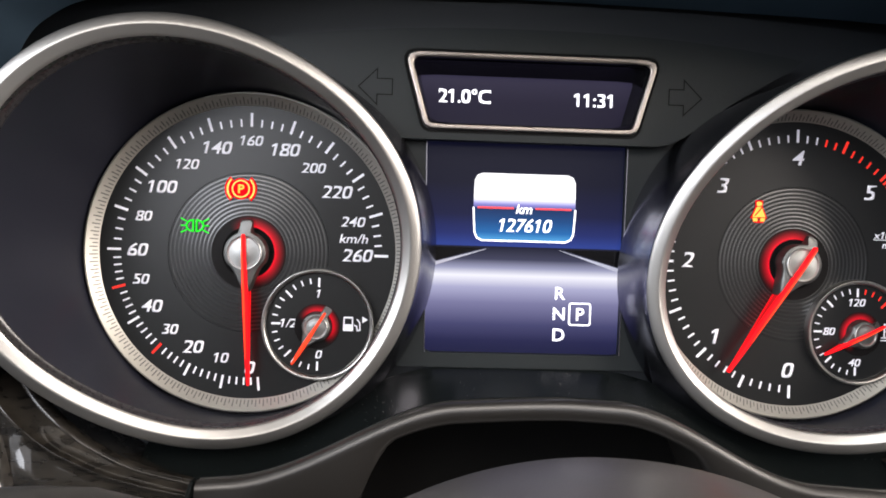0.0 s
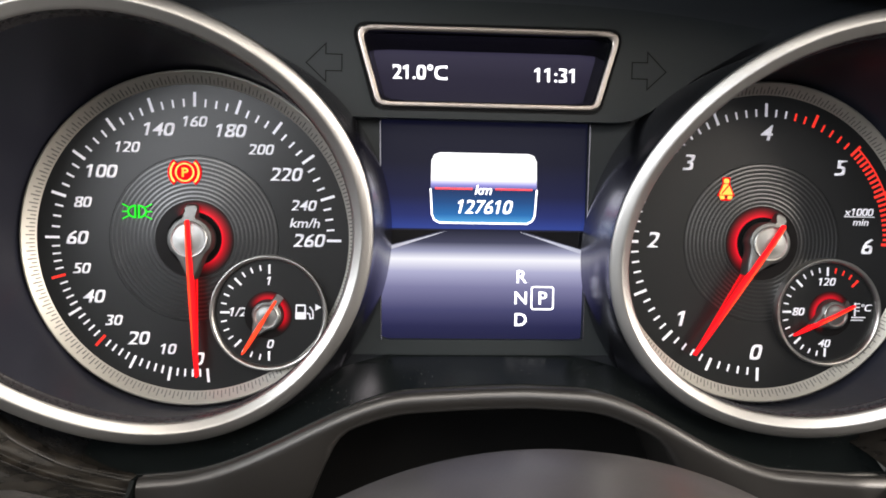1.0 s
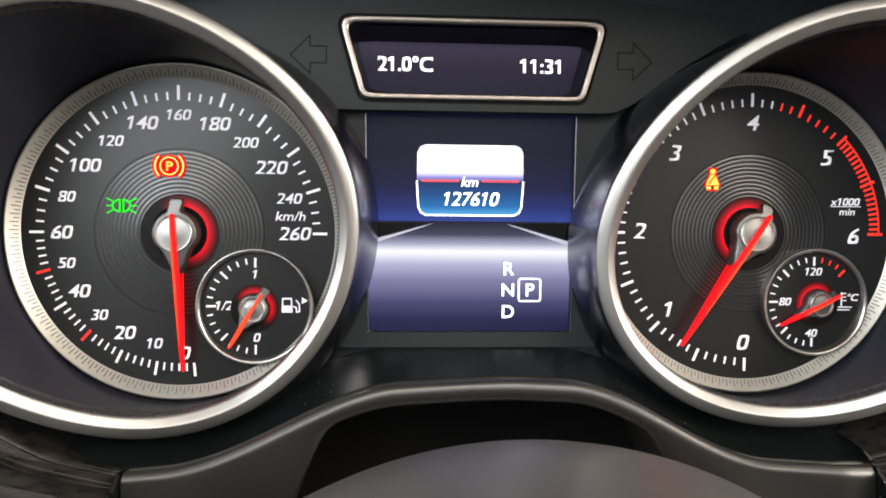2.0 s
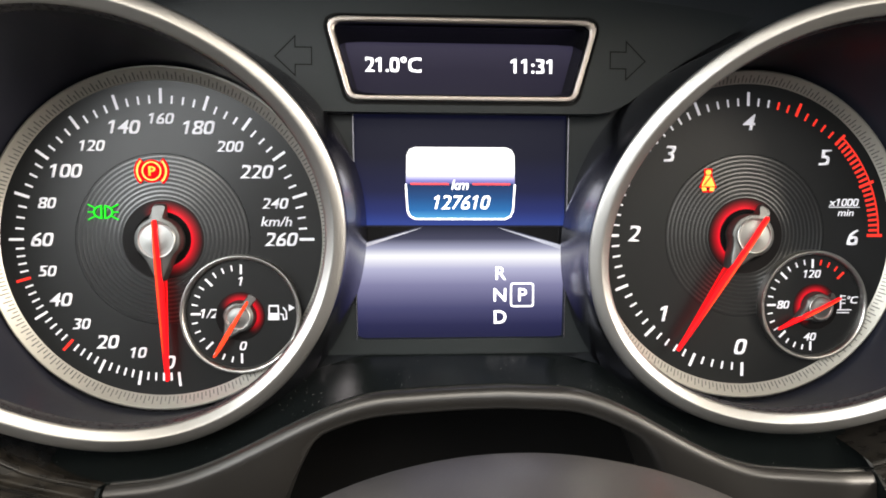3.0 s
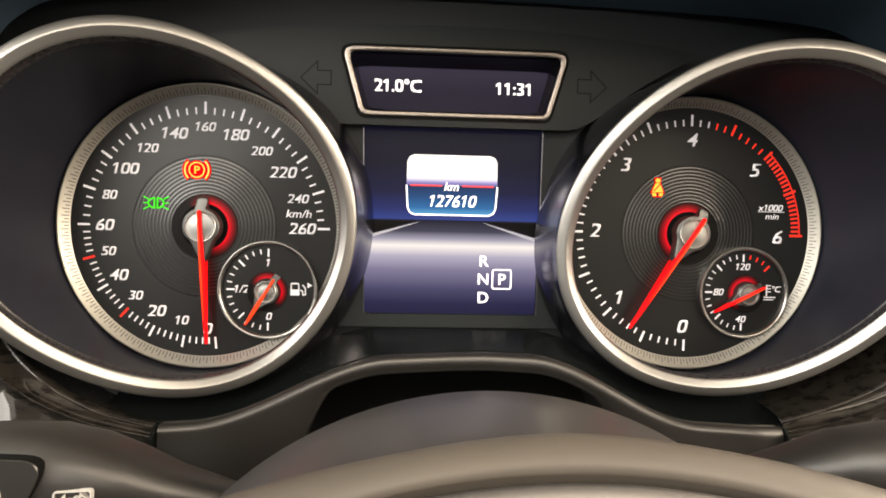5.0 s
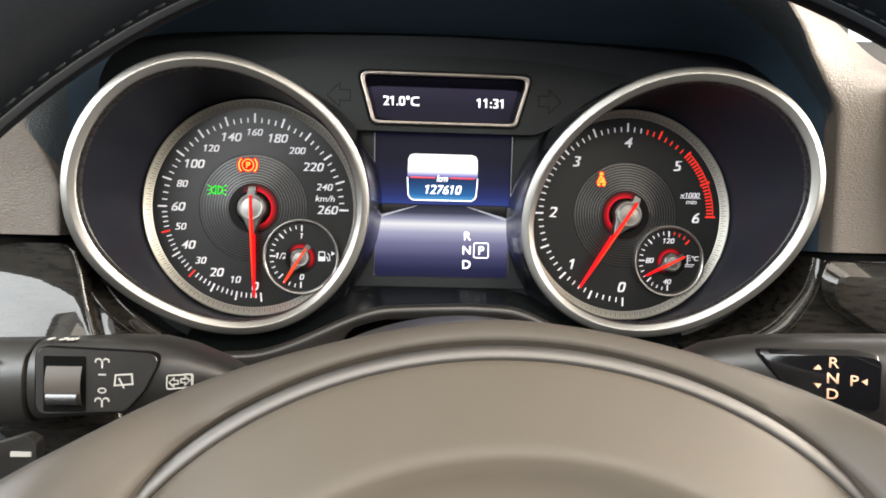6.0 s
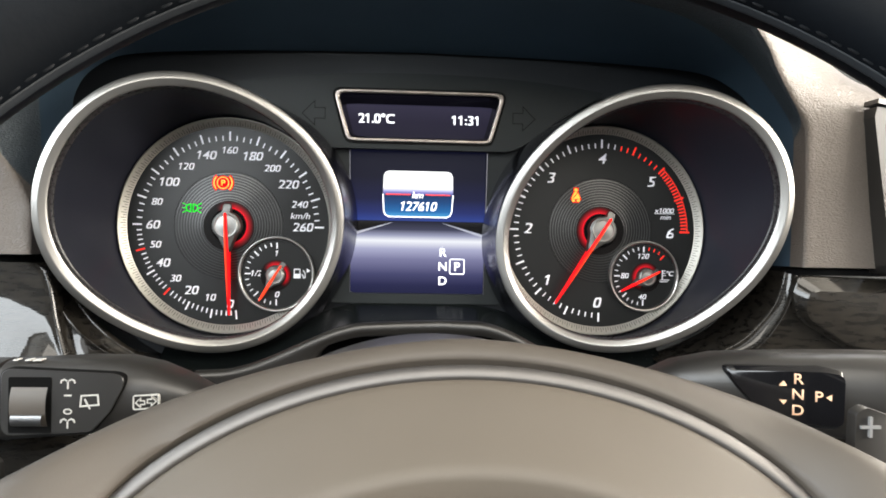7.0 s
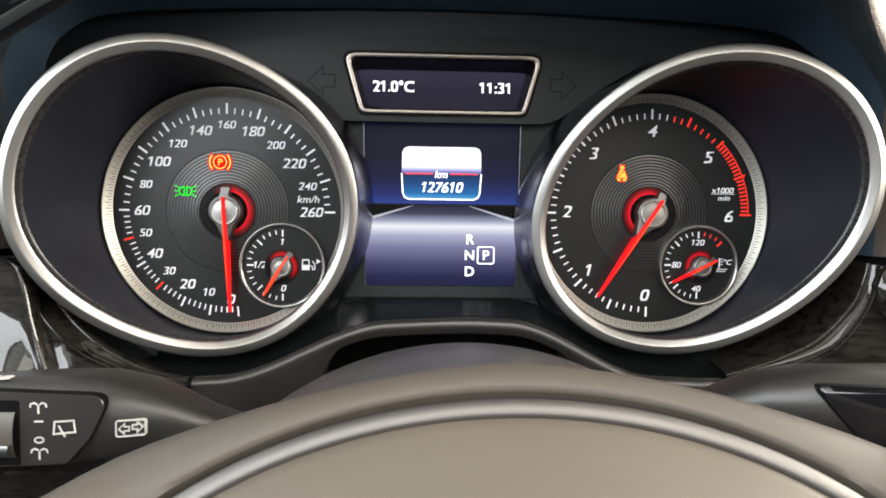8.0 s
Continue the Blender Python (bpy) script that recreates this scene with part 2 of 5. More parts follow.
RED = material("backlit_red", (0.4, 0.01, 0.008), 0.5, spec=0.1, glow=(1.0, 0.05, 0.03), glow_strength=0.8, mottle=0.03)
NEEDLE = material("needle_red", (0.3, 0.004, 0.003), 0.5, spec=0.08, glow=(1.0, 0.006, 0.012), glow_strength=1.25, mottle=0.03)
NEEDLE_HOT = material("needle_orange", (0.4, 0.03, 0.01), 0.5, spec=0.08, glow=(1.0, 0.05, 0.014), glow_strength=1.2, mottle=0.03)
KEEL = material("needle_keel_red", (0.25, 0.004, 0.003), 0.4, spec=0.2, glow=(1.0, 0.003, 0.012), glow_strength=0.42, mottle=0.05)
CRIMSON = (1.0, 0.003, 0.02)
AMBER = material("telltale_amber", (0.9, 0.35, 0.05), 0.4, glow=(1.0, 0.27, 0.02), glow_strength=1.3, mottle=0.03)
TELL_RED = material("telltale_red", (0.06, 0.001, 0.001), 0.6, spec=0.02, glow=(1.0, 0.004, 0.010), glow_strength=1.05, mottle=0.03)
GREEN = material("telltale_green", (0.01, 0.3, 0.02), 0.5, spec=0.05, glow=(0.01, 0.75, 0.01), glow_strength=1.0, mottle=0.03)
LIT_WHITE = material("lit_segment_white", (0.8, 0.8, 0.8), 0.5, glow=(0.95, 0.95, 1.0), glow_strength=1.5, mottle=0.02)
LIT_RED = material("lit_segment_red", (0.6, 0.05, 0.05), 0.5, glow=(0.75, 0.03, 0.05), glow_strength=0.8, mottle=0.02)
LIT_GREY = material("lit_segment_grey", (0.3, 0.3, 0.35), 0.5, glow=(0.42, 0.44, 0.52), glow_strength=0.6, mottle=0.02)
LCD = screen_material("clock_lcd", 0.050, 0.070, [(0.0, (0.014, 0.012, 0.026)), (0.5, (0.019, 0.016, 0.034)), (1.0, (0.034, 0.030, 0.058))], 1.0)
SKY_LCD = screen_material("display_upper", 0.005, 0.045, [
    (0.0, (0.03, 0.06, 0.30)), (0.12, (0.018, 0.029, 0.15)), (0.30, (0.009, 0.011, 0.050)), (0.6, (0.0045, 0.005, 0.018)), (1.0, (0.004, 0.0045, 0.014))], 1.0)
ROAD_LCD = screen_material("display_road", -0.036, 0.005, [
    (0.0, (0.010, 0.011, 0.045)), (0.13, (0.018, 0.019, 0.07)), (0.28, (0.062, 0.062, 0.155)), (0.48, (0.21, 0.205, 0.36)), (0.62, (0.44, 0.44, 0.63)),
    (0.73, (0.95, 0.95, 1.0)), (0.80, (0.36, 0.37, 0.52)), (0.88, (0.055, 0.057, 0.10)), (1.0, (0.008, 0.009, 0.022))], 1.0)
TILE_WHITE = screen_material("tile_white", 0.019, 0.033, [(0.0, (0.03, 0.03, 0.13)), (0.14, (0.22, 0.21, 0.5)), (0.34, (1, 1, 1)), (1.0, (1, 1, 1))], 1.5)
TILE_BLUE = screen_material("tile_blue", 0.007, 0.020, [
    (0.0, (0.10, 0.45, 0.85)), (0.25, (0.02, 0.16, 0.45)), (0.6, (0.012, 0.075, 0.24)), (1.0, (0.012, 0.03, 0.10))], 1.0)

# ---- shape helpers, in millimetres ----
MM = 0.001


def mesh_of(verts, faces, smooth=True, angle=35):
    me = bpy.data.meshes.new("mesh")
    me.from_pydata([(v[0] * MM, v[1] * MM, v[2] * MM) for v in verts], [], faces)
    bm = bmesh.new()
    bm.from_mesh(me)
    bmesh.ops.recalc_face_normals(bm, faces=bm.faces)
    bm.to_mesh(me)
    bm.free()
    if smooth:
        me.shade_smooth()
        me.set_sharp_from_angle(angle=radians(angle))
    me.update()
    return me


def part(name, me, mat, parent=None, label=""):
    """One mesh object, alone or under a thing or a part."""
    ob = new(name, me)
    if not me.materials:
        me.materials.append(mat)
    if parent is not None:
        ob.parent = parent
    if label:
        ob["label"] = label
    return ob


def thing(name, label, category, group="", kind=""):
    return tagged(new(name), label, category, group, kind)


def loft(rows, closed=True, caps=(False, False), ring=False):
    """Skin over rows of points. closed: each row is a loop. ring: the last row joins the first."""
    n = len(rows[0])
    verts = [p for r in rows for p in r]
    faces = []
    for i in range(len(rows) if ring else len(rows) - 1):
        j = (i + 1) % len(rows)
        for k in range(n if closed else n - 1):
            l = (k + 1) % n
            faces.append((i * n + k, i * n + l, j * n + l, j * n + k))
    if caps[0]:
        faces.append(tuple(range(n)))
    if caps[1]:
        faces.append(tuple(range((len(rows) - 1) * n, len(rows) * n)))
    return verts, faces


def lathe(cx, cz, profile, n=96, caps=(False, False), start=0.0, sweep=360.0):
    """Turn (radius, y) pairs about the axis through (cx, cz) along y."""
    full = abs(sweep - 360) < 1e-6
    steps = n if full else n + 1
    rows = []
    for r, y in profile:
        rows.append([(cx + r * math.cos(radians(start + sweep * k / n)), y, cz + r * math.sin(radians(start + sweep * k / n)))
                     for k in range(steps)])
    return loft(rows, closed=full, caps=caps)


def prism(poly, y0, y1, inset=0.0):
    """A flat piece with outline poly (x, z), from its face y0 (towards the driver) back to y1, with a small bevel."""
    n = len(poly)
    cx, cz = sum(p[0] for p in poly) / n, sum(p[1] for p in poly) / n

    def shrink(p):
        d = math.hypot(p[0] - cx, p[1] - cz) or 1
        return (p[0] - (p[0] - cx) / d * inset, p[1] - (p[1] - cz) / d * inset)
    rows = [[(x, y1, z) for x, z in poly], [(x, y0 + inset, z) for x, z in poly]]
    if inset:
        rows.append([(*shrink(p)[:1], y0, shrink(p)[1]) for p in poly])
    return loft(rows, caps=(True, True))


def rounded(points, radius, steps=6):
    """Round the corners of a convex polygon of (x, z)."""
    out = []
    n = len(points)
    for i in range(n):
        p, a, b = Vector(points[i]), Vector(points[i - 1]), Vector(points[(i + 1) % n])
        u, v = (a - p).normalized(), (b - p).normalized()
        half = u.angle(v) / 2
        d = min(radius / math.tan(half), (a - p).length * 0.49, (b - p).length * 0.49)
        s, e = p + u * d, p + v * d
        for k in range(steps + 1):
            t = k / steps
            q = s * (1 - t) ** 2 + p * 2 * t * (1 - t) + e * t ** 2
            out.append((q.x, q.y))
    return out


def resample(poly, n=128):
    """The closed outline poly cut into n even steps, from its point nearest to angle 0."""
    pts = [Vector(p) for p in poly]
    c = sum(pts, Vector((0, 0))) / len(pts)
    lens = [(pts[(i + 1) % len(pts)] - pts[i]).length for i in range(len(pts))]
    total = sum(lens)
    out, i, acc = [], 0, 0.0
    for k in range(n):
        want = total * k / n
        while acc + lens[i] < want:
            acc += lens[i]
            i += 1
        t = (want - acc) / lens[i]
        out.append(pts[i].lerp(pts[(i + 1) % len(pts)], t))
    area = sum(out[k].x * out[(k + 1) % n].y - out[(k + 1) % n].x * out[k].y for k in range(n))
    if area < 0:
        out.reverse()
    first = min(range(n), key=lambda k: abs(math.atan2(out[k].y - c.y, out[k].x - c.x)))
    out = out[first:] + out[:first]
    return [(p.x, p.y) for p in out]


def offset(poly, d):
    """The outline moved inwards by d."""
    n = len(poly)
    out = []
    for i in range(n):
        a, b = Vector(poly[i - 1]), Vector(poly[(i + 1) % n])
        t = (b - a).normalized()
        out.append((poly[i][0] - t.y * d, poly[i][1] + t.x * d))
    return out


def by_angle(poly, cx, cz, n=160):
    """Points of the outline at even angles round (cx, cz)."""
    pts = [(p[0] - cx, p[1] - cz) for p in poly]
    out = []
    for k in range(n):
        a = 2 * math.pi * k / n
        dx, dz = math.cos(a), math.sin(a)
        best = None
        for i in range(len(pts)):
            (x1, z1), (x2, z2) = pts[i], pts[(i + 1) % len(pts)]
            det = dx * (z2 - z1) - dz * (x2 - x1)
            if abs(det) < 1e-12:
                continue
            r = (x1 * (z2 - z1) - z1 * (x2 - x1)) / det
            s = (x1 * dz - z1 * dx) / det
            if r > 0 and -1e-9 <= s <= 1 + 1e-9 and (best is None or r > best):
                best = r
        out.append((cx + best * dx, cz + best * dz))
    return out


def plate(outer, inner, y0, y1, cx, cz, n=160, lip=0.0):
    """A plate with a hole: front face at y0, back at y1."""
    o, i = by_angle(outer, cx, cz, n), by_angle(inner, cx, cz, n)
    rows = [[(x, y1, z) for x, z in o], [(x, y0, z) for x, z in o], [(x, y0, z) for x, z in i], [(x, y1, z) for x, z in i]]
    return loft(rows, ring=True)


def stroke(points, width, y0, y1, closed=False):
    """A line of even width drawn through (x, z) points, as a thin raised strip."""
    n = len(points)
    left, right = [], []
    for i in range(n):
        p = Vector(points[i])
        a = Vector(points[i - 1]) if (i > 0 or closed) else None
        b = Vector(points[(i + 1) % n]) if (i < n - 1 or closed) else None
        u = (p - a).normalized() if a is not None else (b - p).normalized()
        w = (b - p).normalized() if b is not None else u
        t = (u + w).normalized() if (u + w).length > 1e-6 else u
        k = min(2.5, 1 / max(0.3, t.dot(u)))
        m = Vector((-t.y, t.x)) * width / 2 * k
        left.append(p + m)
        right.append(p - m)
    rows = [[(q.x, y1, q.y) for q in left], [(q.x, y0, q.y) for q in left], [(q.x, y0, q.y) for q in right], [(q.x, y1, q.y) for q in right]]
    if closed:
        return loft(rows, closed=True, ring=True)
    v, f = loft(rows, closed=False, ring=True)
    f += [(0, n, 2 * n, 3 * n), (n - 1, 2 * n - 1, 3 * n - 1, 4 * n - 1)]
    return v, f


def join(*pieces):
    """Several (verts, faces) as one mesh."""
    verts, faces = [], []
    for v, f in pieces:
        base = len(verts)
        verts += v
        faces += [tuple(i + base for i in q) for q in f]
    return verts, faces


def square_digits(me, text, amount):
    """Draw the round digits of a flat text mesh out towards their corners, and give each 1 its flag."""
    bm = bmesh.new()
    bm.from_mesh(me)
    left, glyphs = set(bm.verts), []
    while left:
        seed = left.pop()
        island, todo = [seed], [seed]
        while todo:
            for e in todo.pop().link_edges:
                for w in e.verts:
                    if w in left:
                        left.remove(w)
                        island.append(w)
                        todo.append(w)
        glyphs.append(island)
    glyphs.sort(key=lambda g: min(v.co.x for v in g))
    solid = text.replace(" ", "").replace(":", "::")
    for ch, g in zip(solid, glyphs) if len(solid) == len(glyphs) else ():
        x0, x1 = min(v.co.x for v in g), max(v.co.x for v in g)
        y0, y1 = min(v.co.y for v in g), max(v.co.y for v in g)
        cx, cy, hx, hy = (x0 + x1) / 2, (y0 + y1) / 2, (x1 - x0) / 2, (y1 - y0) / 2
        if ch in "0235689CDP":
            for v in g:
                a, b = (v.co.x - cx) / hx, (v.co.y - cy) / hy
                v.co.x = cx + hx * max(-1.0, min(1.0, a * (1 + amount * b * b)))
                v.co.y = cy + hy * max(-1.0, min(1.0, b * (1 + amount * a * a)))
        elif ch == "1" and hx < 0.35 * hy:
            t = 2 * hx
            corner = [(x0 - 0.0005, y1), (x0 - 0.0005, y1 - 1.25 * t), (x0 - 1.15 * t, y1 - 1.75 * t), (x0 - 1.15 * t, y1 - 0.85 * t)]
            bm.faces.new([bm.verts.new((x, y, 0)) for x, y in corner])
    bm.to_mesh(me)
    bm.free()


def lettering(name, text, x, y, z, size, mat, parent, wide=1.0, slant=0.0, bold=0.02, align="CENTER", deep=0.12, turn=None, label="", square=0.0):
    """Raised letters that stand upright and face the driver; size is the height of a capital, in millimetres."""
    cu = bpy.data.curves.new("lettering", "FONT")
    cu.body, cu.size, cu.offset, cu.extrude = text, 1.0, bold, 0.0
    cu.align_x, cu.align_y, cu.resolution_u = align, "CENTER", 4
    tmp = bpy.data.objects.new("lettering", cu)
    scene.collection.objects.link(tmp)
    me = bpy.data.meshes.new_from_object(tmp.evaluated_get(bpy.context.evaluated_depsgraph_get()))
    bpy.data.objects.remove(tmp)
    bpy.data.curves.remove(cu)
    if square:
        square_digits(me, text, square)
    zs = [v.co.y for v in me.vertices]
    mid = (max(zs) + min(zs)) / 2
    cap = 0.70
    k = size * MM / cap
    for v in me.vertices:
        v.co = Vector(((v.co.x + slant * (v.co.y - mid)) * k * wide, 0, (v.co.y - mid) * k))
    bm = bmesh.new()
    bm.from_mesh(me)
    res = bmesh.ops.extrude_face_region(bm, geom=bm.faces[:])
    moved = [e for e in res["geom"] if isinstance(e, bmesh.types.BMVert)]
    bmesh.ops.translate(bm, verts=moved, vec=(0, -deep * MM, 0))
    bmesh.ops.recalc_face_normals(bm, faces=bm.faces)
    bm.to_mesh(me)
    bm.free()
    me.materials.clear()
    ob = part(name, me, mat, parent, label)
    m = turn if turn is not None else Matrix.Identity(4)
    ob.matrix_local = Matrix.Translation((x * MM, y * MM, z * MM)) @ m
    return ob


def smooth_step(t):
    t = max(0.0, min(1.0, t))
    return t * t * (3 - 2 * t)


def dial_way(angle):
    """Unit (x, z) at an angle counted clockwise from straight down."""
    return -math.sin(radians(angle)), -math.cos(radians(angle))


def tick(name, cx, cz, angle, r0, r1, width, y, mat, parent):
    dx, dz = dial_way(angle)
    nx, nz = -dz, dx
    w = width / 2
    poly = [(cx + dx * r0 + nx * w, cz + dz * r0 + nz * w), (cx + dx * r1 + nx * w, cz + dz * r1 + nz * w),
            (cx + dx * r1 - nx * w, cz + dz * r1 - nz * w), (cx + dx * r0 - nx * w, cz + dz * r0 - nz * w)]
    return part(name, mesh_of(*prism(poly, y - 0.12, y), smooth=False), mat, parent)


def pointer(cx, cz, angle, length, tail, wide, thin, y0, y1, sink=0.0):
    """A needle with a ridged top: slim at its tail, widest past the hub, tapered and sinking by sink to its tip."""
    dx, dz = dial_way(angle)
    nx, nz = -dz, dx
    rows = []
    for s, w in ((-tail, wide * 0.35), (-tail + 0.6, wide * 0.52), (0, wide * 0.62), (length * 0.25, wide * 0.95), (length * 0.45, wide), (length * 0.8, (wide + thin) / 2), (length - 0.8, thin), (length, thin * 0.6)):
        c, low = (cx + dx * s, cz + dz * s), sink * max(0.0, s / length)
        rows.append([(c[0] + nx * w / 2, y1 + low, c[1] + nz * w / 2), (c[0] + nx * w * 0.42, y0 + 0.25 + low, c[1] + nz * w * 0.42),
                     (c[0], y0 + low, c[1]), (c[0] - nx * w * 0.42, y0 + 0.25 + low, c[1] - nz * w * 0.42), (c[0] - nx * w / 2, y1 + low, c[1] - nz * w / 2)])
    return loft(rows, caps=(True, True))


def fin(cx, cz, angle, start, length, wide, top, deep, sink):
    """The deep keel below a needle, from the nose of its hub to the tip, with a rounded foot."""
    dx, dz = dial_way(angle)
    nx, nz = -dz, dx
    rows = []
    for t in (0.0, 0.05, 0.3, 0.6, 0.9, 1.0):
        s = start + (length - start) * t
        c, w, y = (cx + dx * s, cz + dz * s), wide * (1 - 0.55 * t) / 2, top + sink * s / length
        foot = y + deep * (1 - t) + 0.5
        rows.append([(c[0] + nx * w * k, yy, c[1] + nz * w * k) for k, yy in ((0.9, y), (1.0, foot - 0.5), (0.7, foot - 0.12), (0.0, foot), (-0.7, foot - 0.12), (-1.0, foot - 0.5), (-0.9, y))])
    return loft(rows, caps=(True, True))


def fin_foot(cx, cz, angle, start, length, wide, top, deep, sink):
    """The lit strip along the foot of a needle's keel."""
    dx, dz = dial_way(angle)
    nx, nz = -dz, dx
    rows = []
    for t in (0.0, 0.3, 0.6, 0.9):
        s = start + (length - start) * t
        c, w = (cx + dx * s, cz + dz * s), wide * (1 - 0.55 * t) / 2 + 0.08
        foot = top + sink * s / length + deep * (1 - t) + 0.55
        rows.append([(c[0] + nx * w * k, foot + d, c[1] + nz * w * k) for k, d in ((1, -0.9), (1, -0.3), (0.6, 0.0), (-0.6, 0.0), (-1, -0.3), (-1, -0.9))])
    return loft(rows, caps=(True, True))


def hub(cx, cz, angle, r, y0, y1, nose, tail):
    """The metal pedestal of a needle: round, with a narrow tongue behind and drawn out to a blunt point ahead."""
    rows = []
    lean = math.acos(r / (nose * 1.12))
    for k, y in ((1.0, y1), (1.0, y0 + 1.6), (0.96, y0 + 0.7), (0.88, y0 + 0.35)):
        row = []
        for i in range(96):
            a = 2 * math.pi * i / 96
            c, s = math.cos(a), abs(math.sin(a))
            reach = r
            if c > 0:
                turn = math.acos(max(-1.0, min(1.0, c)))
                if turn < lean:
                    reach = min(nose, r / math.cos(lean - turn))
                    reach -= 0.10 * r * math.sin(math.pi * turn / lean)
            else:
                reach = max(reach, min(tail, r * 0.29 / max(0.05, s)))
            dx, dz = dial_way(angle + math.degrees(a))
            sunk = 3.2 * smooth_step((reach - r) / (tail - r)) if c < 0 and y < y1 else 0.0
            row.append((cx + dx * reach * k, y + min(sunk, y1 - y - 0.3) if sunk else y, cz + dz * reach * k))
        rows.append(row)
    return loft(rows, caps=(True, True))


def hub_disc(cx, cz, r, y0):
    """The spun disc on a needle's pedestal, with a turned rim and a faint step."""
    return lathe(cx, cz, [(r, y0 + 0.6), (r, y0 - 0.2), (r - 0.25, y0 - 0.4), (r - 0.6, y0 - 0.35), (r - 0.8, y0 - 0.1), (r * 0.55, y0 - 0.12), (r * 0.5, y0 - 0.2), (r * 0.1, y0 - 0.2)], n=64, caps=(False, True))

# ---- instrument cluster ----
BEZEL_SPEED = (67.40, -4.35, 0.78, 0.24, 1.56, 0.30, -0.14, 0.17, -0.75)
BEZEL_TACHO = (66.93, -1.39, 2.04, 0.44, 5.08, 0.06, -0.08, 0.04, 0.03)


def bezel_outline(side, c, n=160):
    """The slightly egg-shaped outer edge of a gauge bezel; side is -1 for the left gauge."""
    out = []
    for k in range(n):
        a = 2 * math.pi * k / n
        r = c[0] + sum(c[2 * m - 1] * math.cos(m * a) + c[2 * m] * math.sin(m * a) for m in (1, 2, 3, 4))
        out.append((side * (110.5 + r * math.cos(a)), 3.0 + r * math.sin(a)))
    if side < 0:
        out.reverse()
    return out


def bezel_y(x, z):
    """The bezels lean: their tops and outer sides come towards the driver."""
    return -34.0 - 0.30 * (abs(x) - 110.5) - 0.13 * z


def bezel_rows(line, profile):
    return [[(x, bezel_y(*p) + dy, z) for (x, z), p in zip(offset(line, d), line)] for d, dy in profile]


def skirt_rows(line):
    """The outer side of a bezel: straight back, but flared where it faces the other gauge."""
    tight, wide = offset(line, 2.4), offset(line, -5.6)
    rows = []
    for t, back in ((0.0, 0.0), (0.03, 0.05), (0.2, 0.16), (0.5, 0.36), (0.8, 0.66), (1.0, 1.0)):
        row = []
        for p, a, b in zip(line, tight, wide):
            w = smooth_step((112 - abs(p[0])) / 62)
            edge = (a[0] + (b[0] - a[0]) * w, a[1] + (b[1] - a[1]) * w)
            row.append((p[0] + (edge[0] - p[0]) * t, (bezel_y(*p) + 0.5) * (1 - back) + 4.0 * back, p[1] + (edge[1] - p[1]) * t))
        rows.append(row)
    return rows


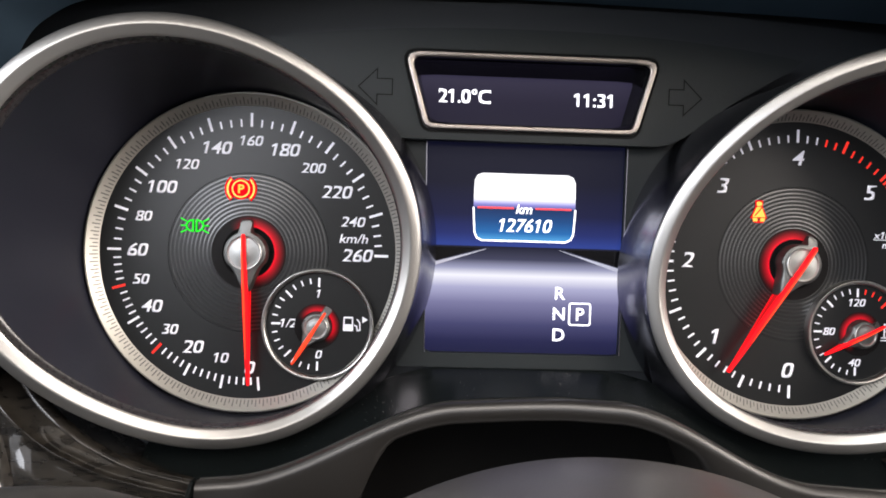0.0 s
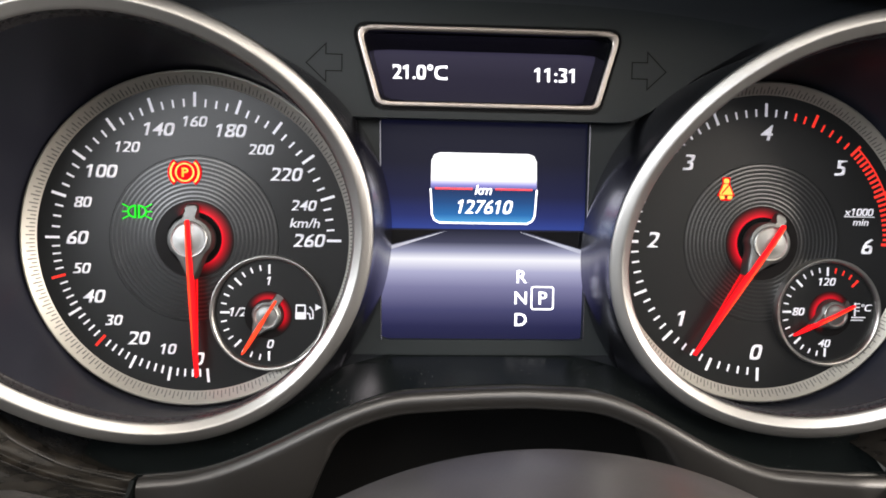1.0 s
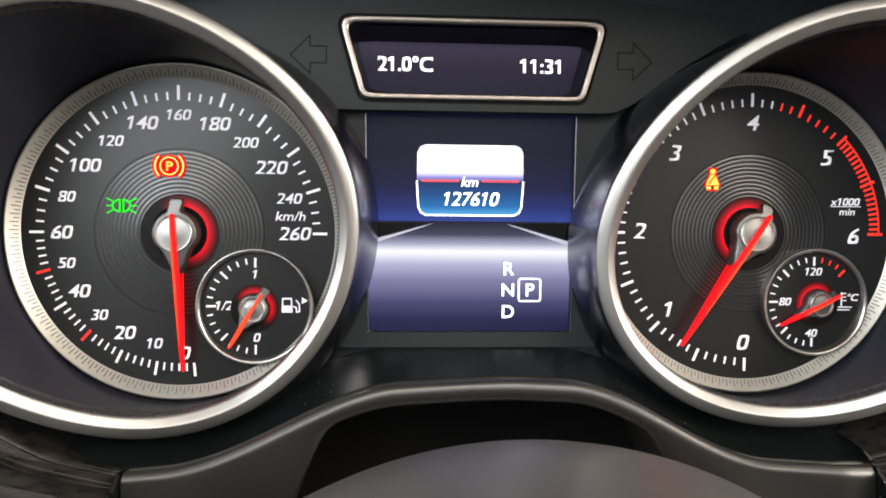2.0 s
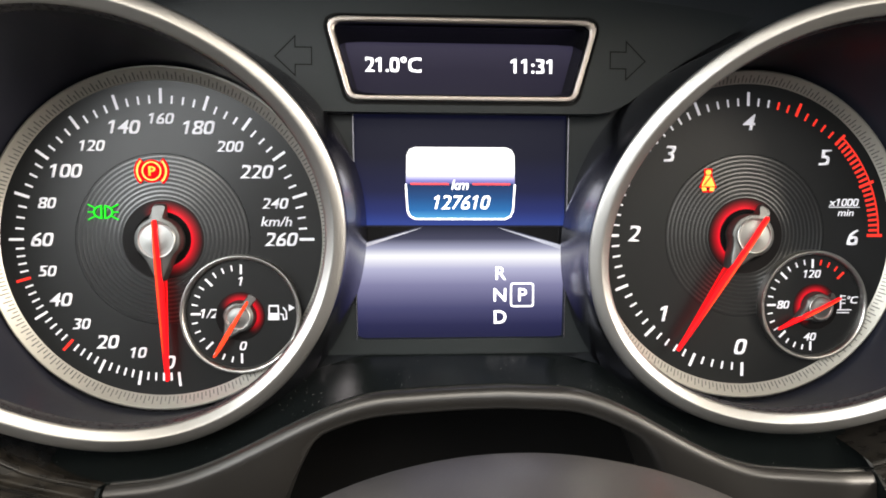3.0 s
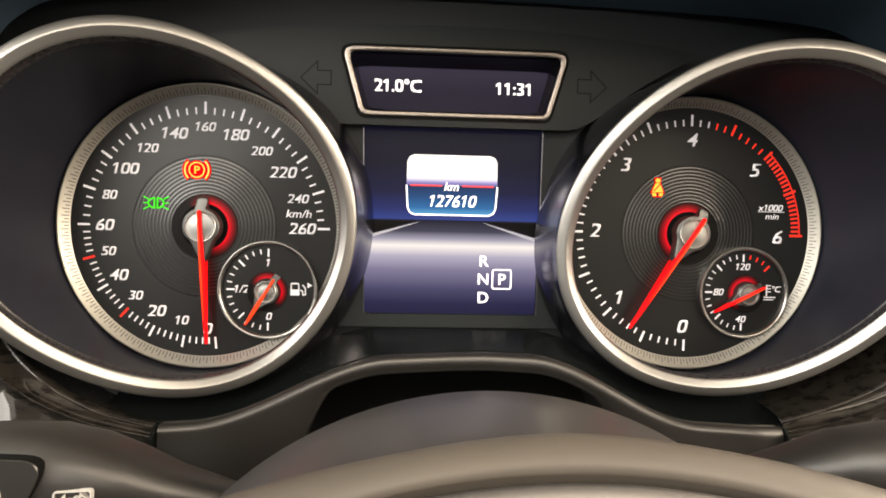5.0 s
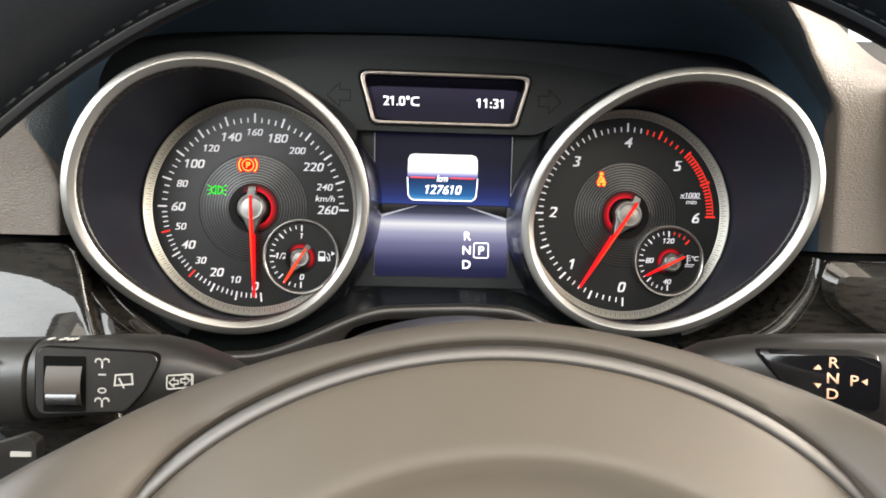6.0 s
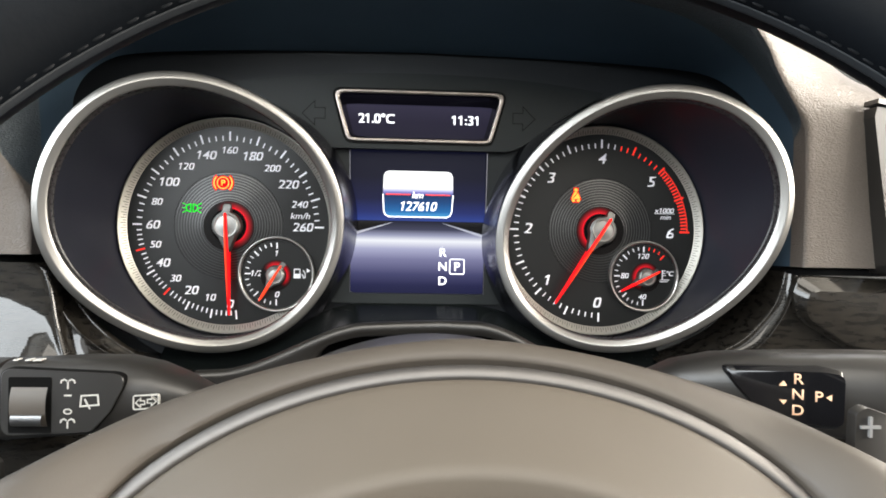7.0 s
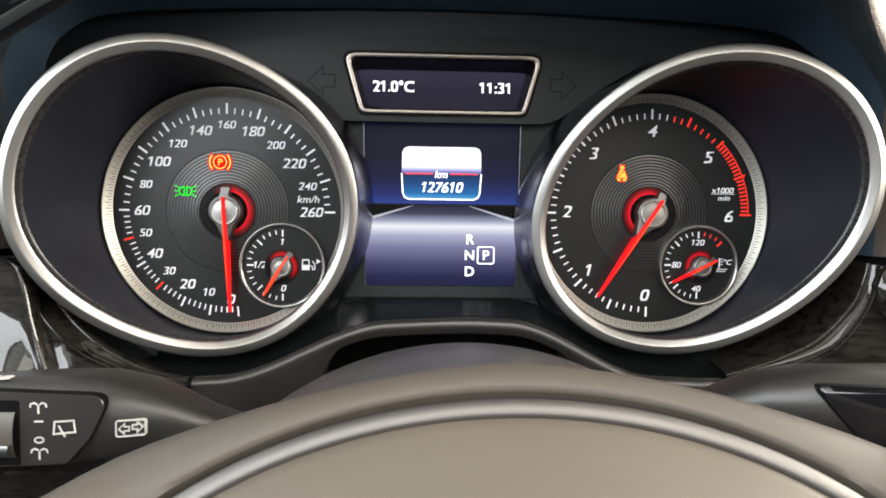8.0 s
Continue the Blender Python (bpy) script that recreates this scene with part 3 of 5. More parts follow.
def gauge_body(g, side, coeffs, cx, cz):
    line = bezel_outline(side, coeffs)
    part("bezel", mesh_of(*loft(bezel_rows(line, [
        (0.5, 2.2), (0.05, 1.2), (0.0, 0.6), (0.25, 0.1), (0.7, -0.25), (1.6, -0.7), (2.7, -1.15), (3.5, -1.4), (3.8, -1.45), (4.1, -1.38),
        (4.4, -1.2), (5.3, -0.62), (6.2, -0.05), (6.7, 0.3), (6.95, 0.8)])), angle=75), SATIN, g, "satin chrome oval bezel ring")
    part("bezel_skirt", mesh_of(*loft(skirt_rows(line)), angle=60), SKIRT, g, "dark polished outer side of the bezel")
    part("inner_lip", mesh_of(*loft(bezel_rows(line, [(6.8, 0.6), (6.95, 2.0), (7.05, 4.6), (7.3, 4.7), (7.45, 5.0), (7.4, 5.6)]), ), angle=70), TUBE, g, "thin dark lip inside the bezel")
    rows = [[], [], [], [], [], [], [], []]
    for (x, z), p in zip(offset(line, 7.3), line):
        a, tight = math.atan2(z - cz, x - cx), smooth_step((60.0 - math.hypot(x - cx, z - cz)) / 4.0)
        far, y0 = 57.95 + 1.8 * tight, bezel_y(*p) + 5.2
        end = (cx + far * math.cos(a), cz + far * math.sin(a))
        for row, (t, back) in zip(rows, ((0.0, 0.0), (0.03, 0.10), (0.10, 0.24), (0.25, 0.44), (0.45, 0.63), (0.70, 0.82), (0.90, 0.95), (1.0, 1.0))):
            back += (t - back) * tight
            row.append((x + (end[0] - x) * t, y0 * (1 - back) + 0.6 * back, z + (end[1] - z) * t))
    part("funnel", mesh_of(*loft(rows), angle=80), FUNNEL, g, "smooth dark violet funnel round the dial")
    part("back_plate", mesh_of(*lathe(cx, cz, [(62.0, 1.7), (62.0, 3.0), (0.3, 3.0)], n=96), smooth=False), TUBE, g)
    part("dial_face", mesh_of(*lathe(cx, cz, [(54.2, 1.6), (54.2, 0.0), (29.0, 0.0), (28.9, 0.3)], n=120), angle=25), DIAL, g, "matte black dial face")
    part("grooved_disc", mesh_of(*lathe(cx, cz, [(29.0, 0.3), (28.8, 0.02), (9.5, 0.02), (0.2, 0.02)], n=120), angle=25), DIAL, g, "black centre disc")
    for k in range(13):
        r = 28.3 - 1.45 * k
        part("turned_ridge", mesh_of(*lathe(cx, cz, [(r, 0.02), (r - 0.42, -0.085), (r - 0.54, -0.09), (r - 0.60, 0.02)], n=120), angle=15), GROOVE, g)
    part("scale_ring", mesh_of(*lathe(cx, cz, [(57.8, 1.6), (57.8, -2.2), (57.5, -2.7), (57.0, -2.8), (56.6, -2.5), (56.4, -2.2), (53.4, -0.15), (53.2, 0.1)], n=144), angle=28),
         KNURL, g, "finely notched silver ring round the dial")
    pieces = []
    for k in range(250):
        a = 360 * k / 250
        long = 55.95 if k % 2 else 55.1
        dx, dz = dial_way(a)
        nx, nz = -dz, dx
        w = 0.20
        quad = []
        for r, s in ((53.7, -1), (long, -1), (long, 1), (53.7, 1)):
            y = -0.15 - (r - 53.4) * 2.05 / 3.0 - 0.03
            quad.append((cx + dx * r + nx * w * s, y, cz + dz * r + nz * w * s))
        pieces.append((quad, [(0, 1, 2, 3)]))
    tagged(part("notch_band", mesh_of(*join(*pieces), smooth=False), KNURL_GAP, g), kind="stuff")


def small_gauge(g, name, cx, cz, r, label):
    """A small gauge set into a large dial: dish, polished ring, scale to be added."""
    dish = part(name, mesh_of(*lathe(cx, cz, [(r - 0.4, 1.0), (r - 0.6, -0.9), (r - 1.6, -0.9), (0.3, -0.9)], n=72)), DIAL, g, label)
    part("ring", mesh_of(*lathe(cx, cz, [(r, 1.0), (r, -2.4), (r - 0.25, -2.9), (r - 0.8, -3.0), (r - 1.3, -2.6), (r - 1.55, -1.6), (r - 1.6, -0.8)], n=96), angle=50),
         SMALL_RING, dish, "thin polished ring")
    return dish


NUMERAL = dict(wide=1.15, slant=0.19, bold=0.012, square=0.3)
LX, LZ = -101.3, 0.2
RX, RZ = 101.0, 1.5

speedometer = thing("speedometer", "round black speedometer in a satin chrome bezel, needle resting at zero", "speedometer")
gauge_body(speedometer, -1, BEZEL_SPEED, LX, LZ)


def speed_angle(v):
    return -5.5 + 1.583 * v if v < 60 else 90 + 0.9 * (v - 60)


for v in range(0, 61, 2):
    major = v % 10 == 0
    tick("tick", LX, LZ, speed_angle(v), 45.6, 50.4 if major else 48.3, 0.85 if major else 0.6, -0.06, RED if v in (30, 50) else WHITE, speedometer)
for v in range(65, 261, 5):
    major = v % 20 == 0
    tick("tick", LX, LZ, speed_angle(v), 45.6, 50.6 if major else 48.3, 0.95 if major else 0.65, -0.06, WHITE, speedometer)
for v in (0, 10, 20, 30, 40, 50, 60, 80, 100, 120, 140, 160, 180, 200, 220, 240, 260):
    big = v in (0, 20, 40, 60, 100, 140, 180, 220, 260)
    dx, dz = dial_way(-2 + 1.53 * v if v < 60 else speed_angle(v))
    rr = {0: 42.0, 160: 40.6, 140: 39.6, 180: 39.6, 100: 39.0, 120: 38.8, 200: 38.8, 220: 39.0}.get(v, 39.6)
    lettering("numeral", str(v), LX + dx * rr, -0.06, LZ + dz * rr, 4.4 if big else 3.5, WHITE, speedometer, **NUMERAL)
lettering("unit_text", "km/h", -63.2, -0.06, 6.3, 3.2, WHITE, speedometer, **NUMERAL)
# Red light spilled on the dial, put in as a ring of fading emission.
part("hub_glow", mesh_of(*lathe(LX, LZ, [(8.6, -0.4), (9.6, -0.4), (11.0, -0.36), (13.4, -0.32), (13.5, -0.1)], n=64)),
     well_material("speedometer_hub_glow", LX * MM, LZ * MM, 0.0093, 0.0138, CRIMSON, 1.15, (0.9, 0.3)), speedometer, "red glow painted on the dial round the needle hub")
part("hub_base", mesh_of(*lathe(LX, LZ, [(9.4, 0.0), (9.4, -0.5), (9.0, -0.8), (0.3, -0.8)], n=64)), VOID, speedometer)
needle = part("needle", mesh_of(*pointer(LX, LZ, -2.2, 47.6, 6.6, 2.15, 1.05, -8.2, -6.5, 3.6)), NEEDLE, speedometer, "glowing red needle")
part("lit_edge", mesh_of(*pointer(LX - 0.35, LZ, -2.2, 38.0, 6.0, 0.95, 0.3, -8.5, -7.6, 2.9)), NEEDLE_HOT, needle)
part("keel", mesh_of(*fin(LX, LZ, -2.2, 11.0, 47.2, 1.5, -7.0, 5.2, 3.6)), KEEL, needle, "dim red keel of the needle")
part("keel_edge", mesh_of(*fin_foot(LX, LZ, -2.2, 11.0, 47.2, 1.5, -7.0, 5.2, 3.6)), NEEDLE, needle)
cap = part("needle_hub", mesh_of(*hub(LX, LZ, -2.2, 7.6, -6.4, -0.8, 14.0, 12.0), angle=40), PEDESTAL, speedometer, "aluminium needle hub")
part("hub_disc", mesh_of(*hub_disc(LX, LZ, 6.2, -6.3), angle=25), CAP, cap, "spun aluminium disc")

# parking brake lamp
BX, BZ = -104.6, 23.2
lamp = part("brake_telltale", mesh_of(*lathe(BX, BZ, [(3.25, -0.35), (3.25, -0.5), (2.75, -0.5), (2.75, -0.35)], n=48)), AMBER, speedometer, "lit amber and red brake warning lamp")
# The lamp's red halo, put in as wider glowing strokes under the amber.
part("glow_ring", mesh_of(*lathe(BX, BZ, [(3.85, -0.30), (3.85, -0.36), (2.3, -0.36), (2.3, -0.30)], n=48)), TELL_RED, lamp)
for start in (135, -45):
    part("bracket", mesh_of(*lathe(BX, BZ, [(5.1, -0.35), (5.1, -0.5), (4.45, -0.5), (4.45, -0.35)], n=16, start=start, sweep=90)), AMBER, lamp)
    part("bracket_glow", mesh_of(*lathe(BX, BZ, [(5.75, -0.30), (5.75, -0.36), (3.9, -0.36), (3.9, -0.30)], n=16, start=start - 4, sweep=98)), TELL_RED, lamp)
part("red_field", mesh_of(*lathe(BX, BZ, [(2.6, -0.30), (2.6, -0.37), (0.2, -0.37)], n=40)), TELL_RED, lamp)
lettering("letter", "P", BX, -0.40, BZ, 3.0, AMBER, lamp, wide=1.1, bold=0.03)

# side light lamp
GX, GZ = -120.7, 9.4
halves = []
for d in (-1, 1):
    arc = [(GX + d * (0.55 + 2.5 * math.cos(radians(a))), GZ + 2.0 * math.sin(radians(a))) for a in range(-80, 81, 20)]
    halves.append(stroke([(GX + d * 0.6, GZ - 2.0)] + arc + [(GX + d * 0.6, GZ + 2.0)], 0.58, -0.5, -0.3, True))
lamp = part("light_telltale", mesh_of(*join(*halves), smooth=False), GREEN, speedometer, "lit green side light lamp")
for d in (-1, 1):
    for up in (-1, 0, 1):
        part("ray", mesh_of(*stroke([(GX + d * (3.4 - 0.5 * abs(up)), GZ + 1.5 * up), (GX + d * 5.0, GZ + 2.6 * up)], 0.42, -0.5, -0.3), smooth=False), GREEN, lamp)

fuel = small_gauge(speedometer, "fuel_gauge", -75.4, -25.2, 20.2, "small fuel gauge with an orange needle near empty")
for k in range(17):
    major = k % 4 == 0
    tick("tick", -75.4, -25.2, k * 11.25, 13.6 if major else 14.9, 16.9, 0.7 if major else 0.5, -0.95, WHITE, fuel)
lettering("numeral", "1", -75.4, -0.95, -14.0, 2.9, WHITE, fuel, **NUMERAL)
lettering("numeral", "1/2", -86.2, -0.95, -25.0, 3.0, WHITE, fuel, **NUMERAL)
lettering("numeral", "0", -74.9, -0.95, -36.2, 2.9, WHITE, fuel, **NUMERAL)
pump = join(prism(rounded([(-66.4, -27.4), (-62.6, -27.4), (-62.8, -22.2), (-66.2, -22.2)], 0.4), -1.15, -0.95),
            stroke([(-62.4, -25.2), (-61.4, -25.6), (-61.2, -27.2), (-60.2, -27.0), (-60.3, -24.4), (-61.4, -23.0)], 0.45, -1.15, -0.95),
            prism([(-59.4, -24.4), (-57.4, -23.2), (-59.4, -22.0)], -1.15, -0.95))
part("fuel_symbol", mesh_of(*pump, smooth=False), WHITE, fuel)
part("symbol_window", mesh_of(*prism([(-65.8, -24.9), (-63.2, -24.9), (-63.2, -22.8), (-65.8, -22.8)], -1.2, -1.14), smooth=False), DIAL, fuel)
part("hub_glow", mesh_of(*lathe(-75.8, -26.0, [(5.6, -1.15), (6.6, -1.15), (8.2, -1.1), (8.3, -0.95)], n=48)), well_material("fuel_hub_glow", -75.8 * MM, -26.0 * MM, 0.0062, 0.0086, CRIMSON, 0.7, (0.6, 0.7)), fuel)
part("needle_hub", mesh_of(*hub(-75.8, -26.0, 32, 5.2, -4.4, -0.9, 9.0, 8.2), angle=40), PEDESTAL, fuel, "aluminium needle hub")
part("hub_disc", mesh_of(*hub_disc(-75.8, -26.0, 4.3, -4.2), angle=25), CAP, fuel, "spun aluminium disc")
part("needle", mesh_of(*pointer(-75.8, -26.0, 32, 16.0, 6.4, 1.7, 0.9, -5.6, -4.5, 2.0)), NEEDLE_HOT, fuel, "glowing orange needle")

tachometer = thing("tachometer", "round black rev counter in a satin chrome bezel, red zone", "rev counter")
gauge_body(tachometer, 1, BEZEL_TACHO, RX, RZ)
for k in range(0, 51):
    v = k / 10
    major = k % 5 == 0
    red = v > 4.25
    tick("tick", RX, RZ, 45 * v, 45.6, 50.4 if major else 48.3, 0.95 if major else 0.65, -0.06, RED if red else WHITE, tachometer)
for k in range(1, 21):
    v = 5 + k / 20
    major = k % 10 == 0
    tick("tick", RX, RZ, 45 * v, 45.0 if major else 45.6, 50.6 if major else 48.8, 1.0 if major else 0.8, -0.06, RED, tachometer)
part("red_zone", mesh_of(*lathe(RX, RZ, [(49.5, -0.02), (49.5, -0.08), (49.0, -0.08), (49.0, -0.02)], n=24, start=0, sweep=45)), RED, tachometer)
for v in range(7):
    dx, dz = dial_way(45 * v + 1)
    lettering("numeral", str(v), RX + dx * 39.9, -0.06, RZ + dz * 39.9, 5.4, WHITE, tachometer, **NUMERAL)
lettering("unit_text", "x1000", 137.2, -0.06, 13.3, 2.6, WHITE, tachometer, **NUMERAL)
lettering("unit_text", "min", 138.0, -0.06, 9.6, 2.5, WHITE, tachometer, **NUMERAL)
part("fraction_bar", mesh_of(*stroke([(131.5, 11.6), (143.0, 11.6)], 0.3, -0.18, -0.05), smooth=False), WHITE, tachometer)
part("hub_glow", mesh_of(*lathe(RX, RZ, [(8.6, -0.4), (9.6, -0.4), (11.0, -0.36), (13.4, -0.32), (13.5, -0.1)], n=64)),
     well_material("tachometer_hub_glow", RX * MM, RZ * MM, 0.0093, 0.0138, CRIMSON, 1.15, (-0.85, 0.45)), tachometer, "red glow painted on the dial round the needle hub")
part("hub_base", mesh_of(*lathe(RX, RZ, [(9.4, 0.0), (9.4, -0.5), (9.0, -0.8), (0.3, -0.8)], n=64)), VOID, tachometer)
needle = part("needle", mesh_of(*pointer(RX, RZ, 32.0, 47.6, 7.6, 2.15, 1.05, -8.2, -6.5, 3.6)), NEEDLE, tachometer, "glowing red needle")
part("lit_edge", mesh_of(*pointer(RX + 0.35, RZ - 0.2, 32.0, 34.0, 7.0, 0.95, 0.3, -8.5, -7.6, 2.6)), NEEDLE_HOT, needle)
part("keel", mesh_of(*fin(RX, RZ, 32.0, 11.0, 47.2, 1.5, -7.0, 5.2, 3.6)), KEEL, needle, "dim red keel of the needle")
part("keel_edge", mesh_of(*fin_foot(RX, RZ, 32.0, 11.0, 47.2, 1.5, -7.0, 5.2, 3.6)), NEEDLE, needle)
cap = part("needle_hub", mesh_of(*hub(RX, RZ, 32.0, 7.6, -6.4, -0.8, 14.0, 12.0), angle=40), PEDESTAL, tachometer, "aluminium needle hub")
part("hub_disc", mesh_of(*hub_disc(RX, RZ, 6.2, -6.3), angle=25), CAP, cap, "spun aluminium disc")

# seat belt lamp, as a plain shape
lamp = part("belt_telltale", mesh_of(*join(
    prism(rounded([(84.5, 18.8), (89.5, 18.8), (87.9, 22.6), (86.1, 22.6)], 0.3), -0.5, -0.3),
    prism(rounded([(86.0, 22.9), (88.0, 22.9), (88.0, 24.6), (86.0, 24.6)], 0.9), -0.5, -0.3),
    prism([(85.0, 17.2), (86.5, 17.2), (86.3, 18.5), (84.6, 18.5)], -0.5, -0.3),
    prism([(87.5, 17.2), (89.0, 17.2), (89.4, 18.5), (87.7, 18.5)], -0.5, -0.3)), smooth=False), AMBER, tachometer, "lit amber warning lamp")
# Red halo of this lamp too, put in as glowing strokes behind it.
part("glow_edge", mesh_of(*join(
    stroke([(84.5, 18.8), (89.5, 18.8), (87.9, 22.6), (88.0, 24.6), (86.0, 24.6), (86.1, 22.6)], 0.9, -0.36, -0.30, True),
    stroke([(85.2, 18.6), (85.6, 17.1), (88.4, 17.1), (88.8, 18.6)], 0.8, -0.36, -0.30)), smooth=False), TELL_RED, lamp)
part("strap", mesh_of(*stroke([(85.4, 19.2), (88.2, 22.6)], 0.4, -0.56, -0.49), smooth=False), TELL_RED, lamp)

temp = small_gauge(tachometer, "temperature_gauge", 125.6, -23.3, 19.6, "small coolant gauge with a red needle")
for k in range(21):
    major = k % 4 == 0
    tick("tick", 125.6, -23.3, k * 11.25, 13.2 if major else 14.5, 16.4, 0.75 if major else 0.5, -0.95, RED if k > 16 else WHITE, temp)
lettering("numeral", "120", 125.4, -0.95, -12.2, 2.7, WHITE, temp, **NUMERAL)
lettering("numeral", "80", 115.2, -0.95, -23.2, 2.7, WHITE, temp, **NUMERAL)
lettering("numeral", "40", 125.4, -0.95, -34.8, 2.7, WHITE, temp, **NUMERAL)
sign = join(stroke([(134.6, -25.2), (140.4, -25.2)], 0.4, -1.1, -0.95), stroke([(133.9, -26.2), (139.6, -26.2)], 0.35, -1.1, -0.95),
            stroke([(136.4, -24.8), (136.4, -19.8)], 0.5, -1.1, -0.95), stroke([(136.6, -20.2), (138.2, -20.2)], 0.35, -1.1, -0.95),
            stroke([(136.6, -21.5), (138.2, -21.5)], 0.35, -1.1, -0.95), stroke([(136.6, -22.8), (138.2, -22.8)], 0.35, -1.1, -0.95))
part("coolant_symbol", mesh_of(*sign, smooth=False), WHITE, temp)
lettering("unit_text", "°C", 140.6, -0.95, -21.6, 2.4, WHITE, temp, **NUMERAL)
part("hub_glow", mesh_of(*lathe(127.0, -24.0, [(5.6, -1.15), (6.6, -1.15), (8.2, -1.1), (8.3, -0.95)], n=48)), well_material("temperature_hub_glow", 127.0 * MM, -24.0 * MM, 0.0062, 0.0086, CRIMSON, 0.7, (-0.7, 0.6)), temp)
part("needle_hub", mesh_of(*hub(127.0, -24.0, 62, 5.2, -4.4, -0.9, 9.0, 8.2), angle=40), PEDESTAL, temp, "aluminium needle hub")
part("hub_disc", mesh_of(*hub_disc(127.0, -24.0, 4.3, -4.2), angle=25), CAP, temp, "spun aluminium disc")
needle = part("needle", mesh_of(*pointer(127.0, -24.0, 62, 16.4, 7.5, 1.7, 0.9, -5.6, -4.5, 2.0)), NEEDLE, temp, "glowing red needle")
part("keel", mesh_of(*fin(127.0, -24.0, 62, 7.5, 16.0, 1.2, -4.8, 2.6, 2.0)), KEEL, needle, "dim red keel of the needle")
part("lit_edge", mesh_of(*pointer(127.2, -24.1, 62, 7.0, 6.8, 0.9, 0.4, -5.9, -5.2, 0.9)), NEEDLE_HOT, needle)

# upper panel with the clock display
upper = thing("dash_fascia", "matte black panel carrying the clock display and unlit arrows", "dashboard panel")
TRAP = rounded([(-46.9, 75.0), (-38.9, 47.0), (38.9, 47.0), (46.9, 75.0)], 4.0)
TRAP_IN = rounded([(-43.8, 72.8), (-37.0, 49.0), (37.0, 49.0), (43.8, 72.8)], 2.6)
edge = [(-103 + 206 * k / 40, 84.3 - 6.4 * (abs(-103 + 206 * k / 40) / 95) ** 2.3) for k in range(41)]
edge += [(102, 75.6), (94.7, 72), (83, 65.3), (75, 60.4), (65.6, 53.6), (58, 47.6), (52, 44.4), (47, 43.4), (-47, 43.4), (-52, 44.4), (-58, 47.6), (-65.6, 53.6), (-75, 60.4), (-83, 65.3), (-94.7, 72), (-102, 75.6)]
part("panel_face", mesh_of(*plate(edge, TRAP_IN, -2.0, 3.2, 0, 61), smooth=False), PANEL, upper)
for s in (-1, 1):
    part("arrow_outline", mesh_of(*stroke([(s * 63, 61.5), (s * 56.3, 68.2), (s * 56.3, 64.6), (s * 50.8, 64.6), (s * 50.8, 58.9), (s * 56.3, 58.9), (s * 56.3, 55.2)],
                                          0.4, -2.04, -1.98, True), smooth=False), ARROW, upper, "unlit turn signal arrow")

clock = thing("clock_display", "small trapezoid display in a satin frame showing temperature and time", "display")
f_out, f_in = by_angle(TRAP, 0, 61, 160), by_angle(TRAP_IN, 0, 61, 160)
f_rows = []
for k, y in ((0.0, -1.8), (0.04, -3.0), (0.18, -3.55), (0.5, -3.7), (0.8, -3.5), (0.95, -3.0), (1.0, -1.8)):
    f_rows.append([(p[0] + (q[0] - p[0]) * k, y, p[1] + (q[1] - p[1]) * k) for p, q in zip(f_out, f_in)])
part("frame", mesh_of(*loft(f_rows), angle=40), FRAME, clock, "satin silver frame")
part("frame_gap", mesh_of(*stroke(resample(rounded([(-47.6, 75.6), (-39.4, 46.4), (39.4, 46.4), (47.6, 75.6)], 4.4), 160), 1.0, -2.05, -1.9, True), smooth=False), ARROW, clock, "dark gap round the frame")
ta, tb = by_angle(TRAP_IN, 0, 61, 160), by_angle(rounded([(-41.0, 69.4), (-36.2, 51.6), (36.2, 51.6), (41.0, 69.4)], 1.2), 0, 61, 160)
part("recess", mesh_of(*loft([[(x, -3.2, z) for x, z in ta], [(x, 0.5, z) for x, z in ta], [(x, 9.0, z) for x, z in tb]]), angle=40), GLOSS, clock, "glossy black recess walls")
part("screen", mesh_of(*prism([(-42, 70), (-38, 50.5), (38, 50.5), (42, 70)], 8.8, 10.5), smooth=False), LCD, clock, "dim violet screen")
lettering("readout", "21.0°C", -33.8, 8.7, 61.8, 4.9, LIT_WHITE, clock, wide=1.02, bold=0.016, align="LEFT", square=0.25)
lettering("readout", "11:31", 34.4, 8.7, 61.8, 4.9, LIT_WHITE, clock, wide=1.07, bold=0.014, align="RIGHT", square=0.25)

# main display
SCREEN = [(-37.6, 46.0), (-36.4, -35.2), (36.9, -35.2), (37.8, 46.0)]
surround = thing("display_surround", "matte black surround of the colour display", "dashboard panel")
part("surround_face", mesh_of(*plate([(-66, 50), (-66, -34), (-50, -40.6), (50, -40.6), (66, -34), (66, 50)], rounded(SCREEN, 1.0), 3.4, 7.2, 0, 5), smooth=False), PANEL, surround)
for x0, x1 in ((-37.7, -36.5), (37.9, 37.0)):
    part("edge_strip", mesh_of(*stroke([(x0, 43.4), (x1, -35.2)], 0.35, 3.25, 3.6), smooth=False), SKIRT, surround, "thin grey edge beside the screen")
display = thing("colour_display", "lit colour display with a road picture, odometer and gear letters", "display")
part("screen_upper", mesh_of(*prism([(-39, 47), (-39, 5.0), (39, 5.0), (39, 47)], 6.2, 8.5), smooth=False), SKY_LCD, display)
part("screen_road", mesh_of(*prism([(-39, 5.0), (-39, -37), (39, -37), (39, 5.0)], 6.2, 8.5), smooth=False), ROAD_LCD, display)
for s in (-1, 1):
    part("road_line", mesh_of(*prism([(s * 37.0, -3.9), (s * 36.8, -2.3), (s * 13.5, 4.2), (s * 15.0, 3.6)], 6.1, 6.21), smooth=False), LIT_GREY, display)
